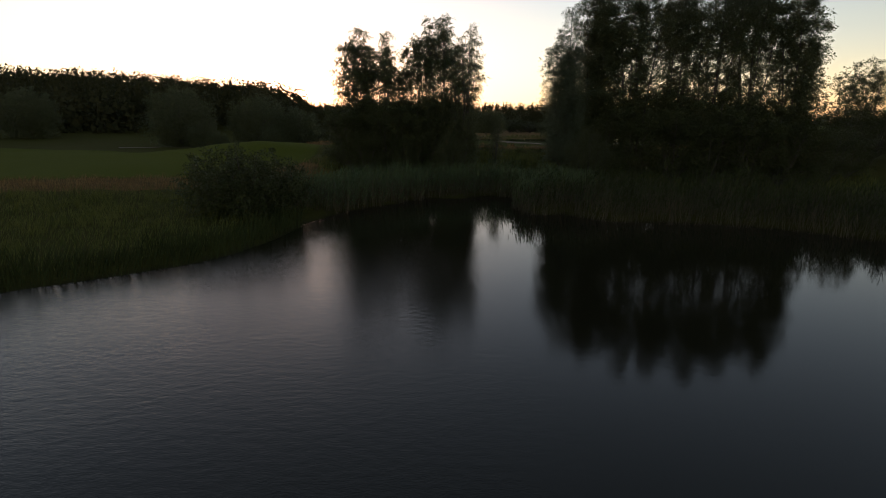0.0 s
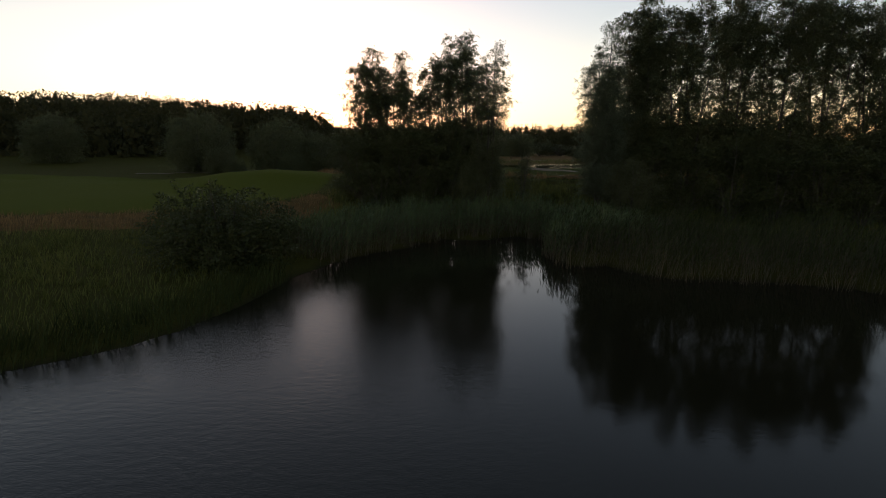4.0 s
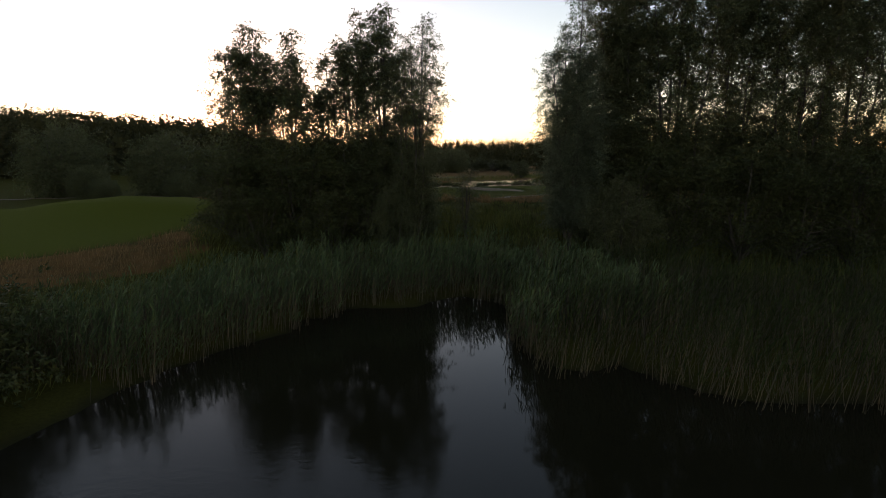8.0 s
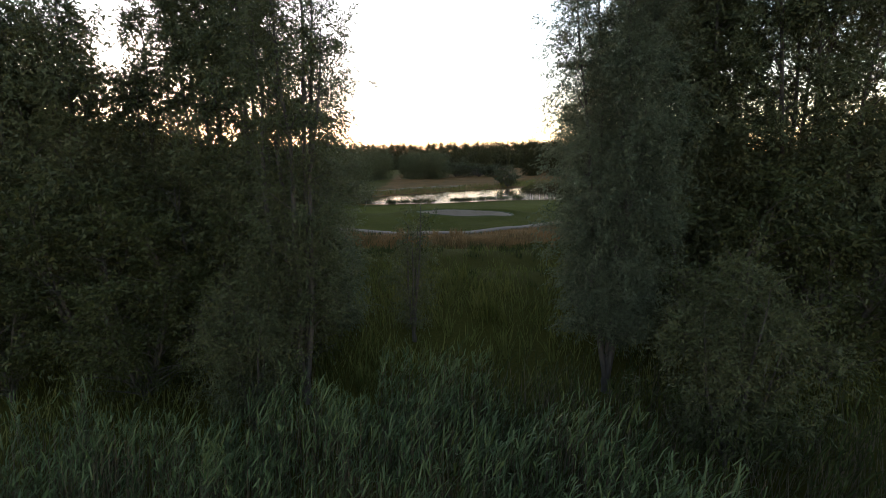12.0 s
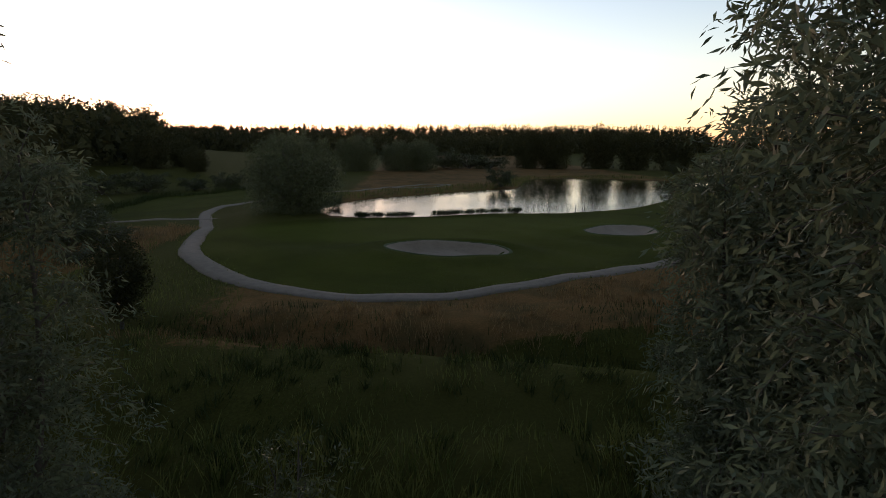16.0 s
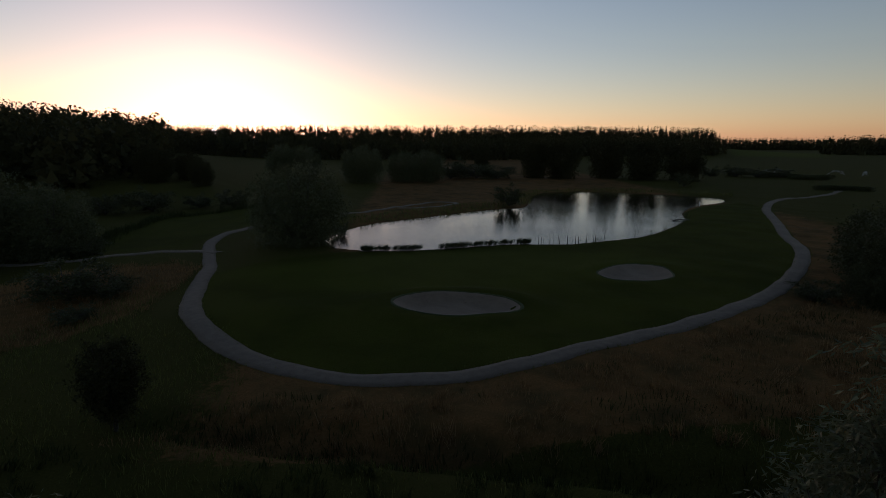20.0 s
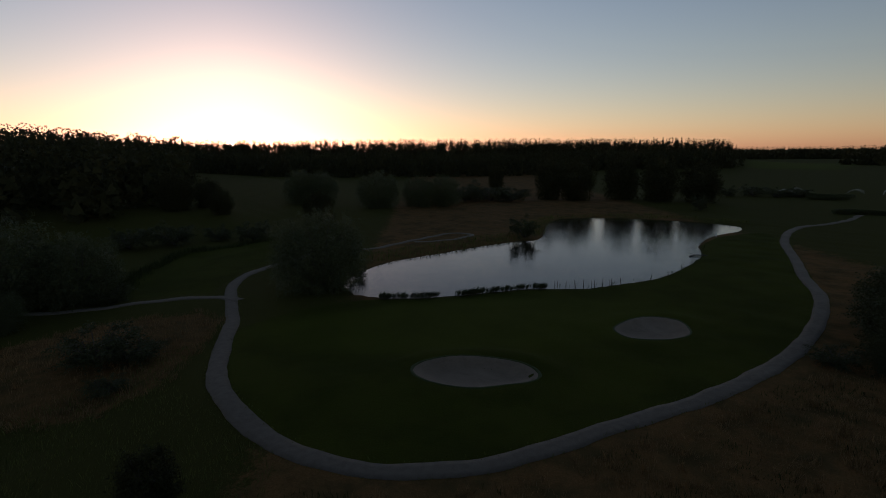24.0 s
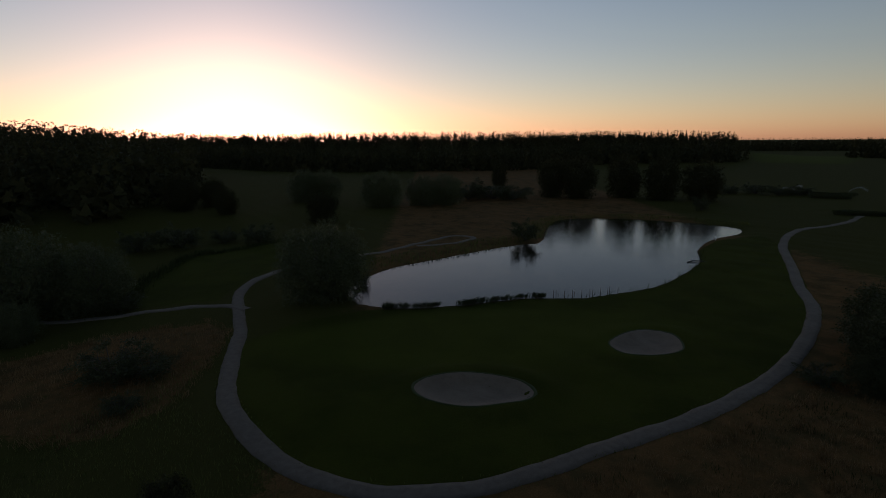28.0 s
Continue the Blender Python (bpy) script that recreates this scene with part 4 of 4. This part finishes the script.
s1 = fill([(-418.9, 160), (-230, 150), (-140, 160), (-100, 178), (-73, 191), (-61, 204), (-68, 236), (-88.9, 281.8), (-120.9, 346.8), (-178.9, 426.8), (-418.9, 466.8)], 8.5, 3)
r1 = np.random.default_rng(5)
h1, c1 = r1.uniform(13.2, 16.8, len(s1)) + 1.2 * smooth(-130, -95, s1[:, 0]), r1.random(len(s1)) < 0.1
forest("hill_forest", s1, h1, c1, 170, "dark mixed forest on a low hill", 91)
s2 = np.concatenate([fill([(-188.9, 376.8), (-118.9, 358.8), (-68.9, 368.8), (-14.9, 394.8), (55.1, 398.8), (123.1, 451.8), (241.1, 464.8), (263.1, 496.8), (121.1, 496.8), (1.1, 436.8), (-118.9, 411.8)], 6.0, 4),
                     fill([(-258.9, 446.8), (1.1, 446.8), (121.1, 506.8), (281.1, 516.8), (301.1, 576.8), (-258.9, 576.8)], 15, 14), fill([(-258.9, 576.8), (301.1, 576.8), (313.1, 612), (-258.9, 612)], 6, 15)])
forest("far_forest", s2, r1.uniform(11.3, 14.8, len(s2)) + 4.4 * smooth(561.1, 596.8, s2[:, 1]), r1.random(len(s2)) < 0.5, 130, "long dark forest edge with conifers and broadleaf trees", 92)
s3 = np.concatenate([fill([(421.1, 556.8), (641.1, 586.8), (661.1, 636.8), (426.1, 606.8)], 9, 6), fill([(181.1, 896.8), (701.1, 856.8), (1501.1, 836.8), (1501.1, 886.8), (701.1, 926.8), (181.1, 976.8)], 11, 7),
                     fill([(-1498.9, 696.8), (-418.9, 716.8), (181.1, 956.8), (181.1, 1006.8), (-418.9, 796.8), (-1498.9, 776.8)], 24, 8)])
forest("horizon_forest", s3, r1.uniform(17.5, 20, len(s3)), r1.random(len(s3)) < 0.2, 46, "low dark forest along the horizon", 93)


# ---- reeds and grass ----
def scatter(poly, density, r):
    p = np.asarray(poly, float)
    lo, hi = p.min(0), p.max(0)
    q = r.uniform(lo, hi, (int(np.prod(hi - lo) * density), 2))
    return q[poly_dist(q[:, 0], q[:, 1], p) < 0]


def reeds(name, pts, tall, label, r, leaves=5, lean=0.25, mat=None):
    """Reed stems with arching leaves."""
    z = np.maximum(terrain(pts[:, 0], pts[:, 1]), WATER_A - 0.35)
    n = len(pts)
    clump = np.array([noise.noise((x * 0.45, y * 0.45, 3.1)) + 0.6 * noise.noise((x * 1.3, y * 1.3, 4.7)) for x, y in pts])
    bent = np.array([noise.noise((x * 0.8, y * 0.8, 8.3)) for x, y in pts]) * 9
    h = tall * np.clip(1 + 0.42 * clump, 0.45, 1.5) * r.uniform(0.75, 1.1, n)
    base = np.column_stack([pts, z])
    tip = base + np.column_stack([r.normal(0, lean * 0.35, n) + lean * np.cos(bent) * 0.7 + 0.15, r.normal(0, lean * 0.35, n) + lean * np.sin(bent) * 0.7, h])
    v1, q1, t1 = blades(base, tip, 0.0, np.full(n, 0.024), r)
    k = np.repeat(np.arange(n), leaves)
    m = len(k)
    u = 1 - 0.8 * r.random(m) ** 1.2
    b = base[k] + (tip - base)[k] * u[:, None]
    a = r.uniform(0, 2 * np.pi, m)
    ln = r.uniform(0.28, 0.66, m)
    out = ln * r.uniform(0.2, 0.6, m)
    end = b + np.column_stack([np.cos(a) * out + 0.12, np.sin(a) * out, ln * r.uniform(0.1, 0.9, m)])
    v2, q2, t2 = blades(b, end, ln * 0.18, r.uniform(0.024, 0.05, m), r)
    o = len(v1)
    me = np_mesh(name, np.concatenate([v1, v2]), [(q1, 1), (t1, 1), (q2 + o, 0), (t2 + o, 0)], [mat or REED, REED_STEM])
    return tagged(new(name, me), label, "reeds", kind="stuff")


def grass(name, pts, tall, width, mat, label, r, lean=0.5):
    n = len(pts)
    base = np.column_stack([pts, terrain(pts[:, 0], pts[:, 1]) - 0.03])
    clump = np.array([noise.noise((x * 0.5, y * 0.5, 7.7)) + 0.5 * noise.noise((x * 1.7, y * 1.7, 1.2)) for x, y in pts])
    h = tall * np.clip(1 + 0.55 * clump, 0.3, 2) * r.uniform(0.45, 1.2, n)
    a = r.uniform(0, 2 * np.pi, n) * 0.5 + 3.0 * clump
    out = h * lean * r.uniform(0.2, 1.0, n)
    tip = base + np.column_stack([np.cos(a) * out + 0.1 * h, np.sin(a) * out, h])
    v, q, t = blades(base, tip, h * 0.12, width * r.uniform(0.7, 1.3, n), r)
    return tagged(new(name, np_mesh(name, v, [(q, 0), (t, 0)], [mat])), label, "grass", kind="stuff")


def patchy(p, s):
    return np.array([noise.noise((x * s, y * s * 1.4, 5.5)) + 0.6 * noise.noise((x * s * 3.1, y * s * 3.1, 2.5)) for x, y in p])


rr = np.random.default_rng(17)
edge = lambda p: poly_dist(p[:, 0], p[:, 1], POND_A[::2])
p = scatter([(-13, 38), (-7, 38), (16, 38), (16, 60), (4, 64.5), (-6, 62), (-12, 55), (-14, 45)], 30, rr)
d = edge(p)
wob = np.array([noise.noise((x * 0.35, y * 0.35, 9.4)) + 0.7 * noise.noise((x * 1.1, y * 1.1, 6.4)) for x, y in p])
notch = np.array([noise.noise((x * 0.75, y * 0.75, 2.2)) for x, y in p])
p = p[(d > -0.5 - 0.9 * wob + 2.6 * np.clip(notch - 0.12, 0, 1)) & ((notch < rr.uniform(0.22, 0.6, len(p))) | (d > 4)) & (d < 5.4 + 2 * wob) & ((p[:, 0] < 9.5) | (p[:, 1] > 47.5 + wob)) & (p[:, 1] > 42.5 + wob)]
reeds("reed_bed", p, 2.25, "tall grey-green reeds along the pond edge", rr, 6)
p = scatter([(8, 40), (33, 28), (58, 18), (62, 42), (39, 53), (16, 62), (8, 63)], 17, rr)
d = edge(p)
clear = np.array([noise.noise((x * 0.55, y * 0.55, 1.4)) for x, y in p])
p = p[(d > -0.8 + 0.6 * clear) & (d < 13) & ((clear < rr.uniform(0.1, 0.5, len(p))) | (d < 2.5))]
reeds("reed_bank", p, 2.2, "leaning green reeds and sedge on the bank", rr, 4, 0.6, SEDGE)
p = scatter([(-38, -20), (-10, 18), (-6, 38), (-12, 42), (-24, 28), (-44, -10)], 32, rr)
d = edge(p)
p = p[(d > -0.2) & (d < 2.6)]
grass("sedge", p, 1.25, 0.035, SEDGE, "sedge and long grass on the low bank", rr, 0.6)
p = scatter([(-46, 8), (-10, 19), (-6, 40), (-11, 57), (-14, 71), (-34, 74), (-55, 58)], 18, rr)
p = p[(edge(p) > 1.5) & (poly_dist(p[:, 0], p[:, 1], FAIRWAY_LEFT) > 0.3)]
brown = poly_dist(p[:, 0], p[:, 1], BROWN) < rr.normal(0, 1.2, len(p))
grass("meadow_grass", p[~brown], 0.5, 0.03, GRASS, "rough green meadow grass", rr, 0.7)
grass("brown_grass", p[brown], 0.5, 0.03, DRY, "dry brown grass below the mown mound", rr, 0.7)
p = scatter([(-13, 59), (16, 59), (46, 55), (56, 78), (46.1, 81.8), (9.1, 82.3), (-16, 84)], 24, rr)
p = p[edge(p) > 3]
p = p[patchy(p, 0.4) > rr.uniform(-0.55, 0.1, len(p))]
grass("slope_grass", p, 0.9 - 0.6 * smooth(68, 78, p[:, 1]), 0.035, GRASS, "long green grass on the slope between the willows", rr, 0.7)
p = scatter([(-4.9, 82.8), (9.1, 82.2), (46.1, 81.8), (71.1, 88.8), (61.1, 108.8), (45.1, 104.8), (32.1, 97.3), (21.1, 91.8), (13.1, 88.1), (7.1, 86.8), (2.1, 87.3)], 22, rr)
k = patchy(p, 0.22)
tuft = k > 0.12 + rr.uniform(-0.12, 0.12, len(p))
grass("green_tufts", p[tuft], 0.34, 0.03, SEDGE, "dark green tufts in the dry meadow grass", rr, 0.7)
p = p[~tuft & (k > -0.5)]
grass("dry_grass", p, 0.3, 0.03, DRY, "dry brown meadow grass beside the path", rr, 0.7)


def tussocks(name, poly, density, per, tall, mat, label, spread=0.16, lean=0.8):
    """Grass in separate tufts that stand out of the sward."""
    c = scatter(poly, density, rr)
    c = c[(patchy(c, 0.3) > -0.25) & (edge(c) > 3)]
    q = np.repeat(c, per, 0) + rr.normal(0, spread, (len(c) * per, 2)) * np.repeat(rr.uniform(0.6, 1.6, (len(c), 1)), per, 0)
    grass(name, q, tall, 0.035, mat, label, rr, lean)


MEADOW = [(-2.9, 83.8), (9.1, 82.4), (46.1, 81.8), (71.1, 89.8), (61.1, 108.8), (45.1, 104.3), (32.1, 96.8), (21.1, 91.4), (13.1, 87.8), (7.1, 86.4), (2.1, 86.8)]
tussocks("dry_tussocks", MEADOW, 0.75, 24, 0.55, DRY, "brown tussocks of tall dry grass")
tussocks("green_tussocks", [(-6, 65), (9, 63), (14, 59), (40, 67), (46, 76), (9.1, 75), (-8.9, 75)], 0.9, 24, 0.9, GRASS, "dark green tussocks on the wet slope")
tussocks("low_tussocks", [(-7, 74), (9, 73), (40, 66), (47, 76), (30, 78), (9, 81), (-9, 83)], 1.3, 20, 0.42, SEDGE, "low dark tussocks above the wet slope")
tussocks("meadow_tussocks", [(-46, 10), (-18, 22), (-11, 40), (-13, 58), (-24, 48), (-46, 36)], 0.6, 22, 0.6, GRASS, "tufts of long meadow grass")
tussocks("bend_tussocks", DRY_LEFT, 0.5, 20, 0.5, DRY, "dry tussocks in the bend of the path")
DRAIN = spline([(-3, 85.2), (5, 83.5), (14, 81.7), (24, 79.7), (34, 77.7)], 0.25)
p = np.repeat(DRAIN, 16, 0)
grass("drain_sedge", p + rr.normal(0, 0.5, p.shape), 0.5, 0.04, SEDGE, "dark sedge in a narrow drain across the slope", rr, 0.5)
DITCH = spline([(-32.7, 129.6), (-34.4, 135.1), (-37.5, 146.4), (-38.2, 157.5), (-37.3, 165.3), (-24.3, 175.2), (-14, 178.5)], 0.25)
p = np.repeat(DITCH, 14, 0)
p = p + rr.normal(0, 0.75, p.shape)
grass("ditch_sedge", p, 0.95, 0.05, SEDGE, "dark sedge along a narrow ditch", rr, 0.5)
p = scatter([(-16, 84), (1, 83), (0, 90), (-5, 95.5), (-11, 101), (-13, 110), (-20, 98), (-22, 90)], 16, rr)
grass("rough_grass", p, 0.36, 0.03, GRASS, "rough uneven grass beside the cart path", rr, 0.7)
p = scatter(DRY_LEFT, 10, rr)
grass("dry_patch", p, 0.5, 0.03, DRY, "dry grass in the bend of the path", rr, 0.7)
# short grass creeping over the edges of the cart path
p = np.concatenate([np.repeat(offset_line(line, side * w), 9, 0) for line, w in ((MAIN, 0.84), (BRANCH, 0.74), (LOOP, 0.68)) for side in (-1, 1)])
p = p + rr.normal(0, 0.16, p.shape) * np.clip(1 + 1.2 * patchy(p, 0.5)[:, None], 0.3, 3)
grass("verge_grass", p, 0.16, 0.035, GRASS, "short grass creeping over the path edges", rr, 0.8)
# reeds on the near shore of the far pond
p = scatter([(-1.9, 124.8), (61.1, 124.8), (63.1, 161.8), (37.1, 138.8), (25.1, 133.8), (13.1, 130.3), (-1.9, 132.8)], 120, rr)
d = poly_dist(p[:, 0], p[:, 1], POND_B[::2])
p = p[(d > -0.4) & (d < 1.0) & (((p[:, 0] > 2.6) & (p[:, 0] < 10.1)) | ((p[:, 0] > 12.1) & (p[:, 0] < 24.1)) | (rr.random(len(p)) < 0.02))]
p = p[patchy(p, 0.9) > rr.uniform(-0.3, 0.25, len(p))]
reeds("shore_reeds", p, 0.48, "short dark reeds along the far pond shore", rr, 4, 0.2, SEDGE)
p = scatter([(-6.9, 136.8), (-0.9, 146.8), (10.1, 154.8), (24.1, 164.8), (34.1, 176.8), (39.1, 192.8), (55.1, 201.8), (73.1, 198.8), (85.1, 186.8), (91.1, 194.8), (71.1, 208.8), (41.1, 204.8), (25.1, 182.8), (9.1, 164.8), (-8.9, 154.8)], 6, rr)
d = poly_dist(p[:, 0], p[:, 1], POND_B[::2])
p = p[(d > -0.3) & (d < 6)]
grass("shore_grass", p, 0.7, 0.06, GRASS, "dark sedge on the far shore", rr, 0.4)


# ---- small things ----
WHITE = plain_mat("white_paint", (0.6, 0.6, 0.58), (0.75, 0.75, 0.73), 20, 0.5, 0.002)
WOOD = plain_mat("weathered_wood", (0.1, 0.08, 0.06), (0.22, 0.18, 0.14), 12, 0.85, 0.01, (1, 1, 0.2))
SPRAY = leaf_mat("spray_drops", (0.4, 0.41, 0.42), (0.6, 0.61, 0.62), 0.3, 0.5)


def tee_marker(x, y):
    """A white ball-shaped marker on a short spike."""
    t = tagged(new("tee_marker"), "small white tee marker on mown grass", "marker")
    z = float(terrain(x, y))
    a = np.linspace(0, np.pi, 9)
    v, f = tubes([(np.column_stack([np.zeros(9), np.zeros(9), 0.24 - 0.16 * np.cos(a)]), 0.16 * np.sin(a) + 0.004)], 12)
    part("ball", np_mesh("ball", v, [(f, 0)], [WHITE]), t)
    v, f = tubes([([(0, 0, -0.15), (0, 0, 0.1)], [0.02, 0.02])], 6)
    part("spike", np_mesh("spike", v, [(f, 0)], [WOOD]), t)
    t.location = (x, y, z)


tee_marker(-34.9, 134.4)


def marker_post(first, x, y):
    """A white hazard post: round shaft with a chamfered top and a dark ground sleeve."""
    m = pose(x, y, float(terrain(x, y)))
    if first is not None:
        copy_thing(first, m)
        return first
    t = tagged(new("marker_post"), "short white marker post in mown grass", "post", group="marker posts")
    v, f = tubes([([(0, 0, 0.05), (0, 0, 0.9), (0, 0, 0.96), (0, 0, 0.961)], [0.07, 0.07, 0.045, 0.002])], 10)
    part("shaft", np_mesh("shaft", v, [(f, 0)], [WHITE]), t)
    v, f = tubes([([(0, 0, -0.25), (0, 0, 0.1), (0, 0, 0.12)], [0.09, 0.09, 0.07])], 10)
    part("sleeve", np_mesh("sleeve", v, [(f, 0)], [WOOD]), t, "dark ground sleeve")
    t.matrix_basis = m
    return t


MP = marker_post(None, 68.1, 170.1)
marker_post(MP, 124.1, 204.2)


def drift_log(x, y, z, turn):
    k = np.linspace(0, 1, 9)
    pts = np.column_stack([3.2 * k, 0.25 * np.sin(k * 5), 0.08 + 0.12 * np.sin(k * 3)])
    lines = [(pts, 0.11 * (1 - 0.6 * k) + 0.02)]
    for t, a in ((0.35, 0.9), (0.6, -0.8), (0.8, 1.0)):
        p = np.array([np.interp(t, k, pts[:, i]) for i in range(3)])
        q = np.linspace(0, 1, 4)[:, None]
        lines.append((p + np.array([0.5, a, 0.35]) * q, 0.04 * (1 - q[:, 0]) + 0.008))
    v, f = tubes(lines, 7)
    o = tagged(new("drift_log", np_mesh("drift_log", v, [(f, 0)], [BARK])), "bare dead branch lying in the pond edge", "log")
    o.matrix_basis = pose(x, y, z, 0, 0, turn)


drift_log(53.3, 150.8, WATER_B - 0.02, 10)


def stake(first, x, y, h):
    z = float(terrain(x, y))
    if first is None:
        v, f = tubes([([(0, 0, -0.3), (0, 0, 0.6), (0.01, 0, 1.0), (0.01, 0, 1.03)], [0.045, 0.04, 0.035, 0.002])], 7)
        first = tagged(new("wooden_stake", np_mesh("wooden_stake", v, [(f, 0)], [WOOD])), "thin weathered wooden stake in the pond edge", "stake", group="stakes along the pond")
        first.matrix_basis = pose(x, y, max(z, WATER_B - 0.3)) @ Matrix.Diagonal((1, 1, h, 1))
        return first
    copy_thing(first, pose(x, y, max(z, WATER_B - 0.3), 0, 0, 40 * x) @ Matrix.Diagonal((1, 1, h / first.scale.z, 1)))
    return first


ST = None
for k in range(13):
    ST = stake(ST, 24.5 + 0.85 * k + 0.3 * math.sin(k * 2.1), 130.7 + 0.1 * k + 0.25 * math.sin(k * 1.3), 0.7 + 0.35 * abs(math.sin(k * 1.9)))


def hedge(a, b, label):
    """A clipped low hedge: a dense leafy bank between two points."""
    r = np.random.default_rng(int(a[0]))
    n = 5000
    t = r.uniform(0, 1, n)
    w = r.normal(0, 0.5, (n, 2))
    p = np.column_stack([a[0] + (b[0] - a[0]) * t + w[:, 0], a[1] + (b[1] - a[1]) * t + w[:, 1]])
    z = terrain(p[:, 0], p[:, 1]) + r.uniform(0, 1, n) ** 0.7 * 1.25
    v, f = leaf_quads(np.column_stack([p, z]), unit(r.normal(size=(n, 3))), np.full((n, 1), 0.3), np.full((n, 1), 0.2), r)
    tagged(new("hedge", np_mesh("hedge", v, [(f, 0)], [SHRUB])), label, "hedge", group="hedges by the practice ground")


hedge((137.1, 258.8), (159.1, 248.8), "low dark hedge across the meadow")
hedge((140.1, 244.8), (151.1, 240.8), "short dark hedge beside the cart path")
hedge((119.1, 204.8), (131.1, 199.8), "low dark hedge at the path bend")


def sprinkler(x, y, turn, reach):
    """A lawn sprinkler: a riser with a nozzle and a thrown arc of drops."""
    t = tagged(new("lawn_sprinkler"), "lawn sprinkler throwing a pale arc of water", "sprinkler", group="sprinklers on the meadow")
    v, f = tubes([([(0, 0, -0.2), (0, 0, 0.5)], [0.04, 0.04]), ([(0, 0, 0.5), (0.16, 0, 0.6)], [0.03, 0.015])], 8)
    part("riser", np_mesh("riser", v, [(f, 0)], [WOOD]), t)
    r = np.random.default_rng(int(x * 10))
    n = 800
    u = r.uniform(0, 1, n) ** 0.8
    s = 0.05 + 0.9 * u
    p = np.column_stack([reach * u, r.normal(0, 1, n) * s * 0.45, 0.6 + reach * 0.34 * (u - u ** 2 * 0.95) * 2 + r.normal(0, 1, n) * s * 0.3])
    p[:, 2] = np.maximum(p[:, 2], 0.1)
    v, f = leaf_quads(p, unit(r.normal(size=(n, 3)) + np.array([1, 0, 0.3])), np.full((n, 1), 0.16), np.full((n, 1), 0.035), r)
    tagged(part("water_jet", np_mesh("water_jet", v, [(f, 0)], [SPRAY]), t, "pale spray of drops"), kind="stuff")
    t.matrix_basis = pose(x, y, float(terrain(x, y)), 0, 0, turn)


for x, y, turn, reach in ((137.1, 258.8, 20, 9), (147.1, 264.8, 35, 9), (164.1, 258.8, 10, 8), (173.1, 252.8, 40, 8)):
    sprinkler(x, y, turn, reach)


# ---- the sun itself, low over the forest edge ----
SUNLIT = bpy.data.materials.new("sun_glow")
SUNLIT.use_nodes = True
SUNLIT.node_tree.nodes.clear()
em = node(SUNLIT.node_tree, "ShaderNodeEmission", Strength=30.0)
em.inputs[0].default_value = (1.0, 0.72, 0.4, 1)
so = SUNLIT.node_tree.nodes.new("ShaderNodeOutputMaterial")
SUNLIT.node_tree.links.new(em.outputs[0], so.inputs[0])
bm = bmesh.new()
bmesh.ops.create_uvsphere(bm, u_segments=24, v_segments=12, radius=20)
me = bpy.data.meshes.new("sun_disc")
bm.to_mesh(me)
bm.free()
me.materials.append(SUNLIT)
disc = tagged(new("sun_disc", me), "bright setting sun at the forest edge", "sun", kind="structure")
disc.location = (4400 * math.sin(sa), 4400 * math.cos(sa), 26 + 4400 * math.tan(radians(0.75)))
